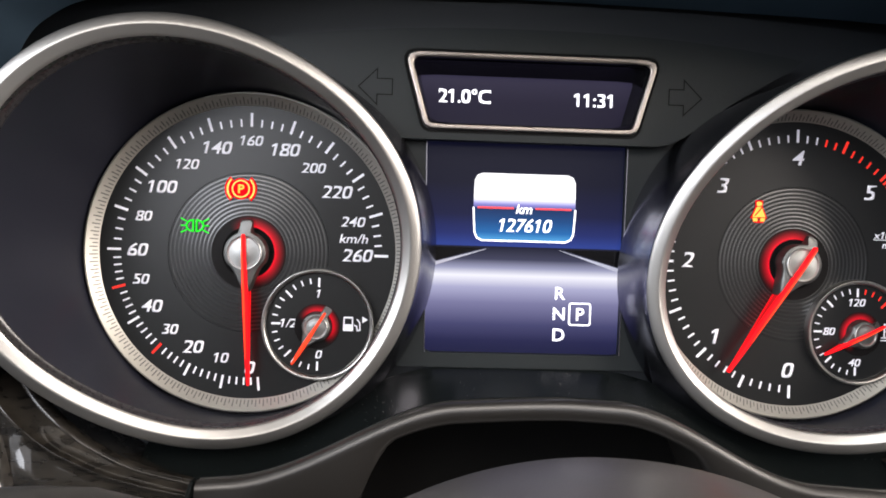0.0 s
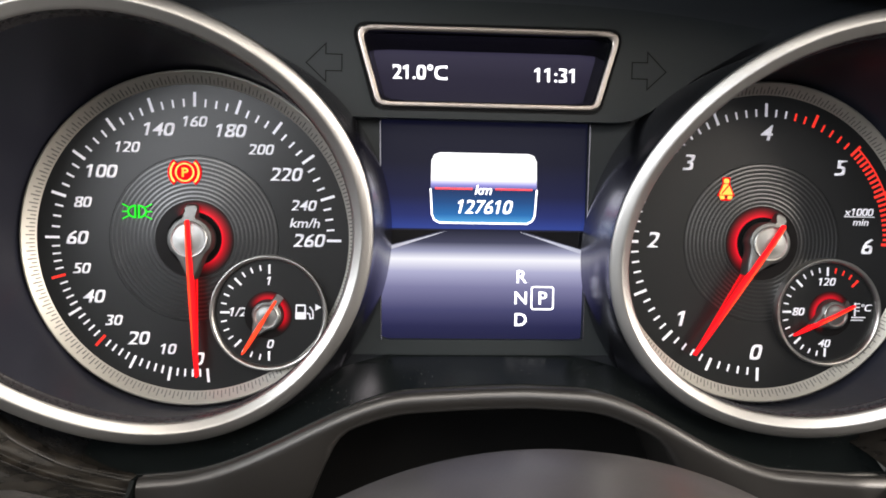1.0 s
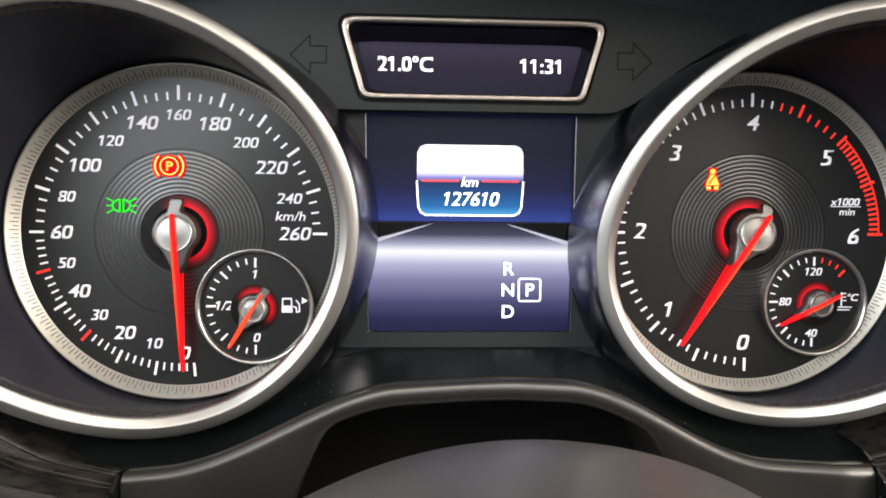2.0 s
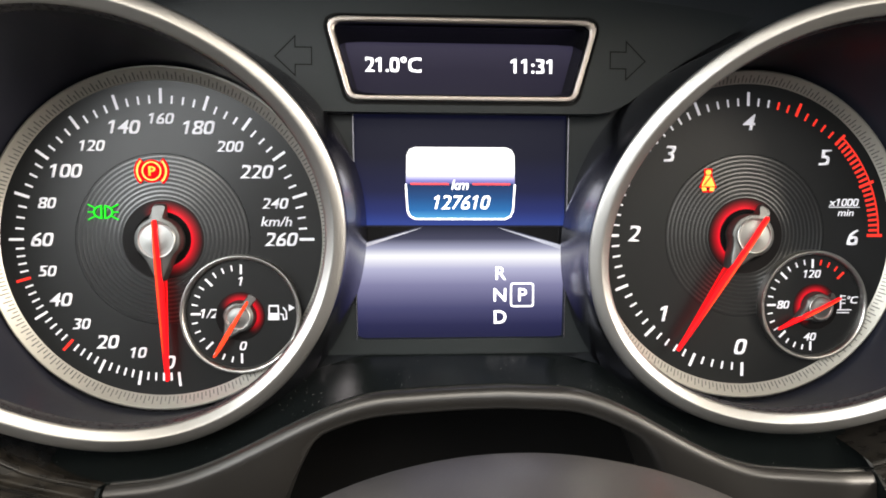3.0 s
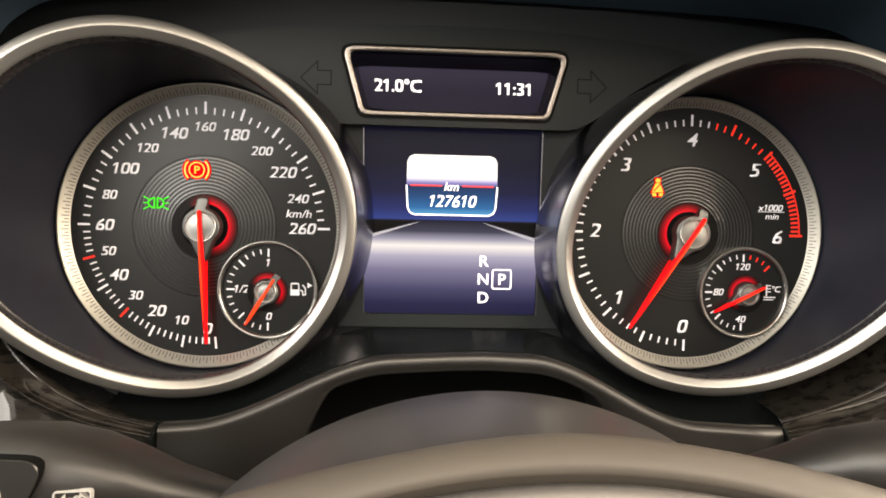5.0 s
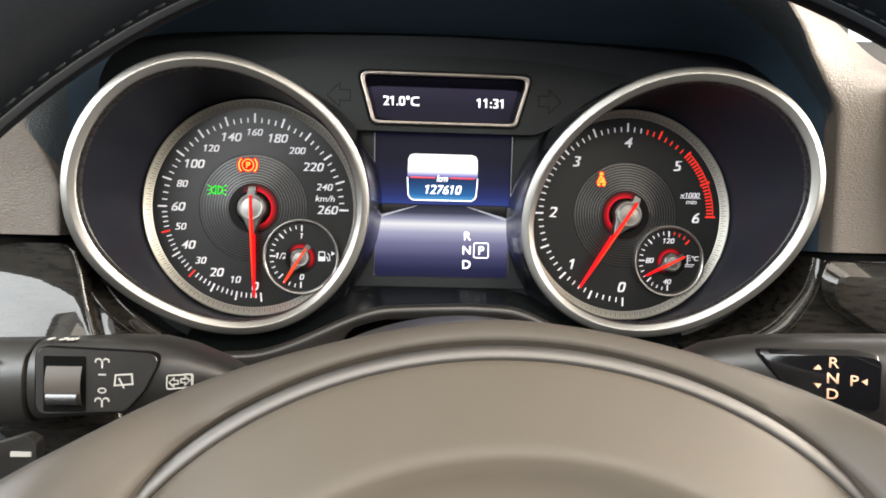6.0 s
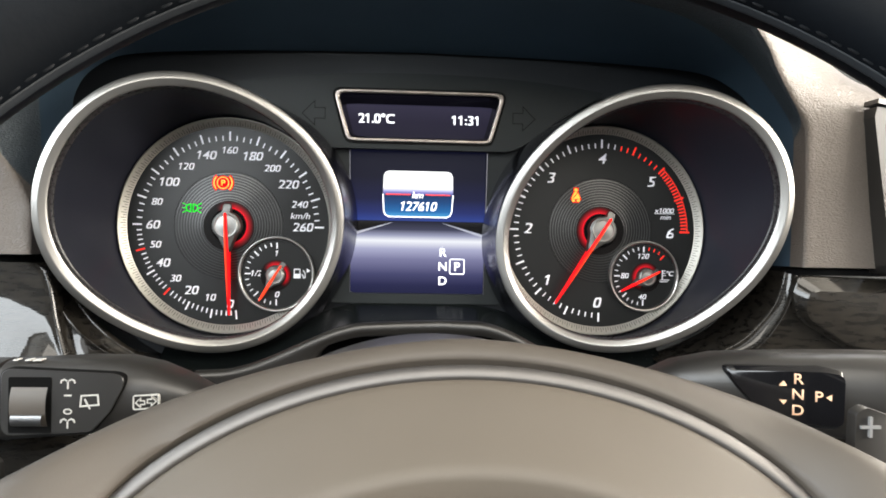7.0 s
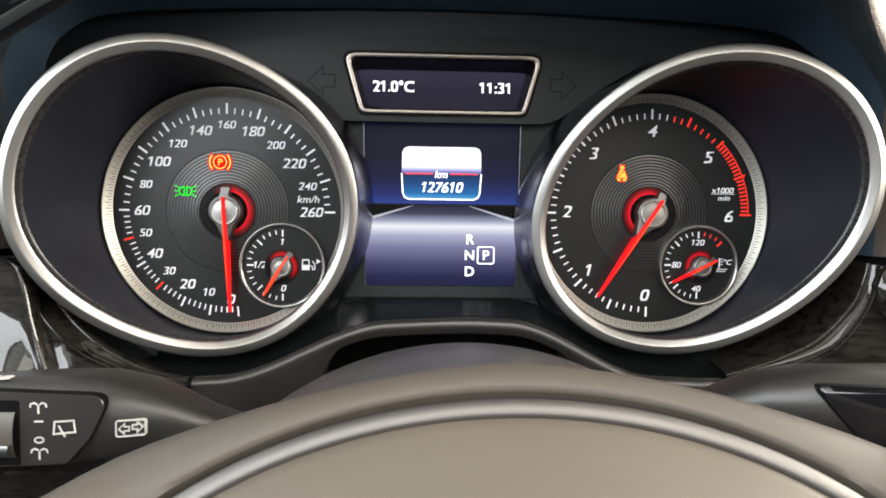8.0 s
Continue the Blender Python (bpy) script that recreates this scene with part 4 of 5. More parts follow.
part("road_shoulder", mesh_of(*prism([(-37.0, 4.4), (-37.0, -2.2), (-15, 4.4)], 6.14, 6.21), smooth=False), GLOSS, display)
part("road_shoulder", mesh_of(*prism([(37.0, 4.4), (37.0, -2.2), (15, 4.4)], 6.14, 6.21), smooth=False), GLOSS, display)
part("tile_upper", mesh_of(*prism([(-19.4, 19.6), (-19.2, 29.8), (-18.2, 31.8), (-16.2, 32.6), (16.2, 32.6), (18.2, 31.8), (19.2, 29.8), (19.4, 19.6)], 6.0, 6.21), smooth=False), TILE_WHITE, display)
part("tile_lower", mesh_of(*prism([(-19.4, 19.6), (-18.8, 10.2), (-17.9, 8.2), (-16.0, 7.2), (16.0, 7.2), (17.9, 8.2), (18.8, 10.2), (19.4, 19.6)], 6.0, 6.21), smooth=False), TILE_BLUE, display)
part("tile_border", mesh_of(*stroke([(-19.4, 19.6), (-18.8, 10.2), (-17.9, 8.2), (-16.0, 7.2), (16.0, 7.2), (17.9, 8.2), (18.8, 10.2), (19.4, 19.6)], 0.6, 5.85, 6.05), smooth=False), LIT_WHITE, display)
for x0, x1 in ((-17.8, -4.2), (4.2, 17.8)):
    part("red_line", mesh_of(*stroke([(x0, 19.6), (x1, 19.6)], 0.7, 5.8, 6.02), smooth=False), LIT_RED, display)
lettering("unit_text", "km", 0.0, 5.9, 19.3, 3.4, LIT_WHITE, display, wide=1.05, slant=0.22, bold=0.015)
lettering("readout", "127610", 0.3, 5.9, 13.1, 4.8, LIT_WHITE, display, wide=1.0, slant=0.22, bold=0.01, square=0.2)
for ch, z in (("R", -12.2), ("N", -20.0), ("D", -28.0)):
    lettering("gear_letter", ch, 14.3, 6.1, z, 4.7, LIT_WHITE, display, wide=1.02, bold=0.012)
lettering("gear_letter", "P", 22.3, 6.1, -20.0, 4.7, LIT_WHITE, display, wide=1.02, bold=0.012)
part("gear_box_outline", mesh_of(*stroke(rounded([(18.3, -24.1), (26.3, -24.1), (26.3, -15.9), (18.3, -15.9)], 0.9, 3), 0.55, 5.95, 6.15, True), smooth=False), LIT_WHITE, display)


# ---- dashboard round the cluster ----
def lip_z(x):
    """Height of the lip: an arch, steeper on the side of the rev counter."""
    u = abs(x - 13.0)
    if x < 13.0:
        return -47.7 - 4.0 * min(1.0, u / 110) - 20.3 * smooth_step((u - 38) / 72)
    return -47.7 - 2.0 * min(1.0, u / 82) - 22.3 * smooth_step((u - 18) / 64)


def lip_y(x):
    return -12.0 - 18.0 * min(1.0, abs(x) / 115) ** 1.5


def under_bezel(x):
    """Height of the lower edge of the bezel at x, or of the display surround between the bezels."""
    side = -1 if x < 0 else 1
    line = bezel_outline(side, BEZEL_SPEED if side < 0 else BEZEL_TACHO)
    low = [p for p in line if p[1] < 3 and abs(p[0] - x) < 4.0]
    return min([-40.6] + [sum(p[1] for p in low) / len(low)] if low else [-40.6])


fascia = thing("lower_fascia", "dusty gloss black slope below the gauges", "dashboard panel")
rows, crest = [], []
for k in range(105):
    x = -130 + 2.5 * k
    top = Vector((x, 3.0, sum(under_bezel(x + d) for d in range(-24, 25, 4)) / 13))
    low = Vector((x, lip_y(x) + 1.0, lip_z(x) - 1.5))
    rows.append([tuple(top.lerp(low, t) + Vector((0, -1.6 * math.sin(math.pi * t), -1.2 * math.sin(math.pi * t)))) for t in (0, 0.12, 0.25, 0.5, 0.75, 1.0)])
    crest.append((x, lip_y(x) + 0.6, lip_z(x) + 0.1))
part("slope", mesh_of(*loft(rows, closed=False)), PIANO, fascia)
part("edge_bead", mesh_of(*loft([[(x, y + 0.55 * math.cos(a), z + 0.45 * math.sin(a)) for a in (0, 1.05, 2.1, 3.14, 4.2, 5.25)] for x, y, z in crest])), PIANO, fascia, "thin gloss bead along the lip")

shroud = thing("cluster_shroud", "soft black padded lip arching below the instrument cluster", "dashboard panel")
SECTION = [(2.5, -2.2), (1.2, -0.5), (0.2, 0.2), (-0.7, 0.3), (-1.2, -0.4), (-1.6, -0.5), (-2.2, 0.4), (-3.3, 0.75), (-4.3, 0.55), (-5.2, -0.1), (-5.9, -1.1), (-6.3, -2.4), (-6.2, -4.0)]
rows = []
for k in range(95):
    x = -107.5 + 232.7 * k / 94
    c = (lip_y(x), lip_z(x))
    fall = smooth_step((abs(x - 5) - 50) / 32)
    row = [(x, c[0] + dy, c[1] + dz) for dy, dz in SECTION]
    row += [(x, c[0] - 5.8 - 2.0 * fall, c[1] - 5.6 - 14 * fall), (x, c[0] - 5.0 - 2.5 * fall, c[1] - 6.6 - 46 * fall), (x, c[0] + 2, c[1] - 7.4 - 50 * fall), (x, c[0] + 34, c[1] - 6.0 - 50 * fall)]
    rows.append(row)
part("padded_lip", mesh_of(*loft(rows, closed=False), angle=60), SOFT, shroud)
# Black slab closing the opening; the hollow's darkness is its colour.
part("opening_backing", mesh_of(*loft([[(-130, 30, -40), (130, 30, -40), (130, 30, -190), (-130, 30, -190)],
                                     [(-130, 28, -40), (130, 28, -40), (130, 28, -190), (-130, 28, -190)]], caps=(True, True)), smooth=False), VOID, shroud, "black backing that stands in for the dark hollow behind the lip")

# hood over the cluster
hood = thing("instrument_hood", "dark instrument hood with grey-brown grained leather skin", "dashboard hood")


# inner line at the gauges, ridge of the hood, and outer line, from one foot to the crown
HOOD_LINE = [((182, -16, -15.5), (191, -44, -15.5), (232, -48, -15.5)), ((182, -18, 12), (190.5, -45, 12), (232, -49, 12)), ((181, -20, 36), (188.5, -48, 34), (233, -50, 37)),
             ((180, -20, 56), (185, -52, 52), (234, -48, 58)), ((177, -16, 68), (174.5, -58, 63), (236, -34, 74)), ((170, -10, 79), (162.5, -66, 74), (238, -10, 86)),
             ((155, -3, 89), (148, -77, 87), (234, 14, 104)), ((118, 2, 94), (116, -96, 104), (188, 14, 128)), ((60, 6, 97), (62, -107, 114), (100, 8, 142)), ((0, 6, 98), (0, -110, 118), (0, 5, 148))]


def spline(points, n):
    """A smooth line through the control points, n steps to a span."""
    out = []
    for i in range(len(points) - 1):
        p0, p1, p2, p3 = (Vector(points[max(0, min(len(points) - 1, i + k))]) for k in (-1, 0, 1, 2))
        for k in range(n):
            t = k / n
            out.append(0.5 * (2 * p1 + (p2 - p0) * t + (2 * p0 - 5 * p1 + 4 * p2 - p3) * t ** 2 + (3 * p1 - p0 - 3 * p2 + p3) * t ** 3))
    out.append(Vector(points[-1]))
    return out


half = [spline([row[c] for row in HOOD_LINE], 6) for c in range(3)]
full = [h + [Vector((-p.x, p.y, p.z)) for p in reversed(h[:-1])] for h in half]


def along(line, a, b, n):
    """n + 1 even steps along a polyline, from the fraction a of its points to the fraction b."""
    out = []
    for k in range(n + 1):
        t = (a + (b - a) * k / n) * (len(line) - 1)
        i = min(len(line) - 2, int(t))
        out.append(tuple(line[i].lerp(line[i + 1], t - i)))
    return out


# lining: the turned-in leather that gets the shaded colour.
inside, lining, skin = [], [], []
for p_in, p_ridge, p_out in zip(*full):
    rise = smooth_step((p_ridge.z - 40) / 45)
    start = 0.24
    if p_in.x < 0:
        turned = smooth_step((p_ridge.z - 4) / 36) * (1 - rise)
        p_in, p_ridge = p_in + Vector((7, 2, 0)) * (1 - rise), p_ridge + Vector((12, -2, 0)) * (1 - rise) + Vector((-15, -5, 2)) * turned
        start = 0.14 + 0.10 * rise
    away = p_out - p_ridge
    section = spline([p_in, p_in.lerp(p_ridge, 0.45) + Vector((0, -3 * (1 - rise), 2 * rise)), p_in.lerp(p_ridge, 0.82) + Vector((0, -2 * (1 - rise), -1.5 * rise)), p_ridge,
                      p_ridge + away * 0.16 + Vector((0, -3, 3)) * rise, p_ridge + away * 0.5 + Vector((0, -5, 4)) * rise, p_out], 5)
    # Where the leather changes to its shaded colour, by height and side.
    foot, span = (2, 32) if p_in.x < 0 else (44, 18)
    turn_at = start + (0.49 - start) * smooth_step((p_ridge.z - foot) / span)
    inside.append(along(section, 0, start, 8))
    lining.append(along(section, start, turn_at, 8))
    skin.append(along(section, turn_at, 1.0, 20) + [tuple(p_out.lerp(Vector((p_out.x, 64, p_out.z + 4)), 0.5)), (p_out.x, 64, p_out.z + 3)])
part("hood_shaded_turn", mesh_of(*loft(lining, closed=False), angle=80), SHADED_LEATHER, hood, "leather turned in under the hood, coloured as in shade")
part("hood_inside", mesh_of(*loft(inside, closed=False), angle=80), FLOCK, hood)
part("hood_skin", mesh_of(*loft(skin, closed=False), angle=80), LEATHER, hood, "grey-brown grained leather skin")
part("hood_back", mesh_of(*prism([(-230, -60), (230, -60), (230, 150), (-230, 150)], 9.5, 14), smooth=False), HOOD, hood)


dash = thing("dashboard", "black dashboard body behind and below the gauges", "dashboard")
part("dash_body", mesh_of(*loft([[(-740, y, zt), (1100, y, zt), (1100, y, -420), (-740, y, -420)] for y, zt in ((60, 120), (560, 60))], caps=(True, True)), smooth=False), HOOD, dash)
# Bars fill the gap under the leather; its shade is put into their colour.
for s in (-1, 1):
    part("lower_edge", mesh_of(*loft([[(s * x, y, z) for y, z in ((-12, -15.0), (-36 - e, -15.2), (-39 - e, -16.5), (-39 - e, -19.5), (-12, -21))] for x, e in ((184, -12), (192, -2), (206, 3), (262, 5))], caps=(True, True)), angle=50), VOID, dash, "bar in the gap below the leather, coloured black for its shade")


def strip_rows(line, side, y0, far, lean=None, bead=0.7):
    """A trim sheet that starts with a rounded bead along the line of (x, z) and runs outwards to x = far."""
    rows = []
    for p in line:
        row = []
        for d, dy in ((0.0, 7.0), (0.1, 1.6), (0.5, 0.4), (1.1, -bead), (1.9, -bead - 0.3), (2.8, -bead), (3.8, 0.2), (5.0, 0.7), (7.0, 0.8)):
            row.append((p.x + d, y0 + dy, p.y))
        row += [(7.0 + p.x + (far - 7.0 - p.x) * t, y0 + 0.8, p.y) for t in (0.1, 0.25, 0.45, 0.7, 1.0)]
        rows.append([(side * x, y + (lean(x, z) if lean else 0.0), z) for x, y, z in row])
    return rows


def line_of(points, n=6):
    return [Vector((p.x, p.z)) for p in spline([(x, 0, z) for x, z in points], n)]


def window_lean(x, z):
    """The driver's side panel: upright above, rolled towards the driver below, and falling away outwards."""
    t = max(0.0, -31 - 0.33 * max(0.0, 207 - x) - 0.06 * max(0.0, 176 - x) ** 2 - z)
    roll = 0.42 * t * t / 16 if t < 8 else 1.68 + 0.42 * (t - 8)
    return -0.03 * (-20 - z) - roll + 0.17 * (x - 165)


def sweep_rows(first, second, side, wall, slope):
    """Trim that sweeps round a bezel: an inner wall, a ridge, a shallow channel, a second ridge, and the outer face."""
    rows = []
    for p, q in zip(first, second):
        a, b, ya, yb = Vector((p.x, p.z)), Vector((q.x, q.z)), p.y, q.y
        to = (Vector((110.5, 3)) - a).normalized()
        row = [(a + to * wall, -9.0), (a + to * wall * 0.6, ya + 8.0), (a + to * max(1.4, wall * 0.25), ya + 2.0), (a + to * 0.9, ya + 0.6), (a + to * 0.4, ya - 0.1), (a, ya - 0.35), (a - to * 0.5, ya - 0.2)]
        row += [(a.lerp(b, t), ya + (yb - ya) * t + d) for t, d in ((0.25, 0.5), (0.5, 0.8), (0.75, 0.6), (0.9, 0.1))]
        out = -to
        fall = slope * smooth_step((168 - b.x) / 25)
        row += [(b - out * 0.4, yb - 0.5), (b, yb - 0.7), (b + out * 0.5, yb - 0.5), (b + out * 0.9, yb + 0.0)] + [(b + out * d, yb + 0.7 - fall * min(d, 16.0)) for d in (1.4, 3.0, 6.0, 11.0, 16.0, 26.0, 44.0, 75.0)]
        rows.append([(side * c.x, y, c.y) for c, y in row])
    return rows


# trim beside the rev counter: dark base sweeping round the bezel, raised panel with broad bevels
trim = thing("wood_trim", "dark lacquered wood trim with a raised veneer panel", "dashboard trim")
ridge_a = spline([(184, -39, -18.5), (182.5, -39.5, -25), (178.5, -40, -35), (170.5, -39, -46), (162, -38, -54), (151, -36, -60.4), (139, -34, -65.6), (126.5, -32.5, -69.8)], 6)
ridge_b = spline([(187.5, -42, -19.5), (185.8, -42.5, -28), (181.5, -43, -39), (174.5, -42.5, -50), (167, -41.5, -57.5), (155, -40, -64), (141, -38, -68.6), (126.6, -36.5, -72.2)], 6)
part("gloss_base", mesh_of(*loft(sweep_rows(ridge_a, ridge_b, 1, 4.5, 0.5), closed=False), angle=50), WOOD, trim, "lacquered dark wood sweeping round the bezel")
outer = by_angle(rounded([(187.2, -19.6), (184.4, -28), (185.8, -37.5), (190, -42.8), (211, -55), (262, -63), (262, -21.6)], 2.2), 222, -40, 120)
inner = by_angle(rounded([(190.8, -26.2), (188.6, -35), (190.6, -40.6), (211.6, -53.4), (259, -61), (259, -28.0)], 6.5), 222, -40, 120)
def bevel_row(line, y, k=1.0):
    return [(222 + (x - 222) * k, y + 0.05 * max(0.0, 222 + (x - 222) * k - 188), -40 + (z + 40) * k) for x, z in line]


part("veneer_panel", mesh_of(*loft([bevel_row(outer, -38), bevel_row(outer, -45.2), bevel_row(outer, -45.8, 0.975), bevel_row(inner, -49.2), bevel_row(inner, -49.5, 0.96), bevel_row(inner, -49.9, 0.5), bevel_row(inner, -50.0, 0.05)],
                                   caps=(False, True)), angle=12), WOOD, trim, "raised veneer panel with broad bevels")
# trim beside the speedometer
trim_b = thing("wood_trim", "dark lacquered wood trim mirroring the side window", "dashboard trim")
ridge_a = spline([(178, -22, -19.5), (172, -25, -31), (163.5, -30, -41), (155.5, -33, -48.6), (147.5, -34, -55.6), (140, -33.5, -61.2), (127, -32, -68.2), (109, -30.5, -73.2)], 6)
ridge_b = spline([(178.5, -32, -20.5), (173.5, -36, -32), (167, -39, -42.5), (160, -40, -50.6), (152.5, -39.5, -57.6), (145, -38.5, -62.8), (130, -36.5, -70.0), (109.4, -34.5, -75.4)], 6)
part("gloss_base", mesh_of(*loft(sweep_rows(ridge_a, ridge_b, -1, -1.5, 0.45), closed=False), angle=50), WOOD, trim_b, "lacquered dark wood sweeping round the bezel")
edge_line = line_of([(177, -19.5), (172.2, -22.5), (170.2, -27), (168.5, -33), (166.6, -43), (164, -52), (160.5, -61), (156, -72), (152, -84), (147, -100)])
part("veneer_panel", mesh_of(*loft(strip_rows(edge_line, -1, -44.5, 262, window_lean, 0.5), closed=False), angle=60), WOOD, trim_b, "veneer panel rolled towards the driver")
for side, ob, at in ((1, trim, 126), (-1, trim_b, 108.4)):
    part("joint", mesh_of(*loft([[(side * (at - e), lip_y(at) + dy - 0.4, lip_z(at) + dz) for dy, dz in ((0, 0.4), (-5, 0.8), (-9.5, -3), (-11, -8), (-11.5, -30), (-2, -30), (0, -2))] for e in (-0.7, 0.4)], caps=(True, True)), smooth=False), PIANO, ob, "narrow gloss joint beside the lip")

vent = thing("air_vent", "dark air vent beside the leather dash", "air vent")
ring_out, ring_in = rounded([(225, -19), (300, -19), (300, 46), (213.5, 63)], 4), rounded([(230, -14), (295, -14), (295, 40), (219, 55)], 3)
part("vent_frame", mesh_of(*plate(ring_out, ring_in, -58, -40, 262, 15, 96), smooth=False), SOFT, vent)
part("top_strip", mesh_of(*stroke([(214.5, 64.0), (300, 47.2)], 2.4, -60, -50), smooth=False), CAP_DARK, vent, "dark satin strip along the top")
part("vent_back", mesh_of(*prism(ring_out, -36, -30), smooth=False), VOID, vent)
for k in range(5):
    z = -4 + 10 * k
    part("slat", mesh_of(*loft([[(225, y, z + dz) for y, dz in ((-54, 0.9), (-54, -0.9), (-40, -2.0), (-40, -0.4))], [(294, y, z + dz) for y, dz in ((-54, 0.9), (-54, -0.9), (-40, -2.0), (-40, -0.4))]], caps=(True, True)), smooth=False), SOFT, vent)

# ---- steering wheel ----
BETA = radians(25)
W_N = Vector((0, -math.cos(BETA), math.sin(BETA)))
W_V = Vector((0, math.sin(BETA), math.cos(BETA)))
W_TOP = Vector((13.5, -151, -49.3))
W_TURN = radians(0.4)


def on_wheel(u, v, off):
    """A place on the wheel: u across, v up along its plane from the ring's top, off towards the driver."""
    c, s, w = math.cos(W_TURN), math.sin(W_TURN), v + 84
    p = W_TOP + Vector((u * c - w * s + 0.4, 0, 0)) + W_V * (u * s + w * c - 84) + W_N * off
    return (p.x, p.y, p.z)


def egg(a, b, p, cv, n=120):
    out = []
    for k in range(n):
        t = 2 * math.pi * k / n
        c, s = math.cos(t), math.sin(t)
        out.append((a * (1 if c >= 0 else -1) * abs(c) ** (2 / p), cv + b * (1 if s >= 0 else -1) * abs(s) ** (2 / p)))
    return out


wheel = thing("steering_wheel", "leather steering wheel with grey airbag cover and silver trim ring", "steering wheel")


def wheel_rows(spec, spokes=0.0):
    """Rows round the hub; spokes: how far the sides come forward into the spokes."""
    rows = []
    for a, b, p, cv, off in spec:
        row = []
        for u, v in egg(a, b, p, cv):
            d = spokes * smooth_step((abs(u) - 92) / 45)
            u = max(-156.0, min(156.0, u)) if spokes else u
            row.append(on_wheel(u - math.copysign(0.73 * d, u), v - 0.16 * d, off + d))
        rows.append(row)
    return rows


pad_rows = wheel_rows([(119.4, 84.0, 2.0, -84, 0.4), (118.8, 83.4, 2.0, -84, 1.6), (116.5, 81.4, 2.0, -84, 2.6), (108, 74, 2.0, -84, 5.0), (99, 65, 2.0, -84, 8.0), (91, 58.5, 2.0, -84, 10.6), (86.5, 55.4, 2.0, -84, 11.6),
                       (83, 53.0, 2.0, -84, 11.2), (78, 49.5, 2.0, -84, 9.2), (70, 43.5, 2.0, -84, 7.0), (50, 30, 2.0, -84, 5.4), (10, 8, 2.0, -84, 4.8)])
part("airbag_cover", mesh_of(*loft(pad_rows, caps=(False, True)), angle=60), PAD, wheel, "soft grey airbag cover")
part("trim_ring", mesh_of(*loft(wheel_rows([(124.5, 89.0, 2.0, -84, -2.5), (124.3, 88.8, 2.0, -84, 0.1), (123.7, 88.2, 2.0, -84, 0.9), (122.3, 86.8, 2.0, -84, 1.5), (120.6, 85.1, 2.0, -84, 1.7), (119.6, 84.1, 2.0, -84, 1.2), (119.2, 83.7, 2.0, -84, 0.0)])), angle=60),
     RING, wheel, "satin silver trim ring")
part("hub_shell", mesh_of(*loft(wheel_rows([(124.6, 89.1, 2.0, -84, -4), (125.4, 89.8, 2.0, -84, -3.4), (126.0, 90.4, 2.0, -84, -0.6), (126.8, 91.0, 1.98, -84, 0.1), (134, 92.8, 1.9, -84, 0.3), (150, 95.5, 1.8, -84, -0.6), (170, 97.8, 1.7, -84, -2.4),
                                            (188, 98.9, 1.63, -84, -5.0), (197, 99.2, 1.6, -84, -9.0), (198, 98.6, 1.6, -84, -13), (190, 95, 1.62, -84, -19), (165, 86, 1.7, -84, -26)], 14.0)), angle=60), SHELL, wheel, "grey-brown hub shell")
for s in (-1, 1):
    knob = []
    for d, off in ((0, -4), (0.2, 3.0), (1.2, 4.2), (2.4, 3.6), (2.8, 1.0)):
        knob.append([on_wheel(s * 150 + (19 - d) * math.cos(2 * math.pi * k / 48), -74 + (19 - d) * math.sin(2 * math.pi * k / 48), off - 3) for k in range(48)])
    pod = part("button_pod", mesh_of(*loft(knob), angle=60), SATIN, wheel, "satin ring round the spoke buttons")
    cap_rows = [[on_wheel(s * 150 + r * math.cos(2 * math.pi * k / 48), -74 + r * math.sin(2 * math.pi * k / 48), off - 3) for k in range(48)] for r, off in ((16.4, 0), (16.0, 2.2), (14, 2.8), (2, 3.2))]
    part("button", mesh_of(*loft(cap_rows, caps=(False, True)), angle=60), STALK, pod)

ring_rows = []
RIM_R, RIM_T, RIM_U, RIM_V, RIM_OFF = 181.5, 15.5, 6.0, -46.5, 59.0
for k in range(128):
    a = 2 * math.pi * k / 128
    row = []
    for j in range(24):
        b = 2 * math.pi * j / 24
        r = RIM_R + RIM_T * math.cos(b)
        row.append(on_wheel(RIM_U + r * math.cos(a), RIM_V + r * math.sin(a), RIM_OFF + RIM_T * 0.92 * math.sin(b)))
    ring_rows.append(row)
part("rim", mesh_of(*loft(ring_rows, ring=True)), WHEEL_LEATHER, wheel, "black leather rim")
seam = []
for k in range(128):
    a = 2 * math.pi * k / 128
    row = []
    for j in range(8):
        b = 2 * math.pi * j / 8
        r = RIM_R - RIM_T * 0.98 + 0.7 * math.cos(b)
        row.append(on_wheel(RIM_U + r * math.cos(a), RIM_V + r * math.sin(a), RIM_OFF - 2 + 1.6 * math.sin(b)))
    seam.append(row)
part("seam", mesh_of(*loft(seam, ring=True)), HOOD, wheel, "stitched seam inside the rim")
stitch_mesh = mesh_of(*loft([[(x, w * math.cos(math.pi * j / 3), w * math.sin(math.pi * j / 3)) for j in range(6)] for x, w in ((-1.8, 0.2), (-1.1, 0.5), (1.1, 0.5), (1.8, 0.2))], caps=(True, True)))
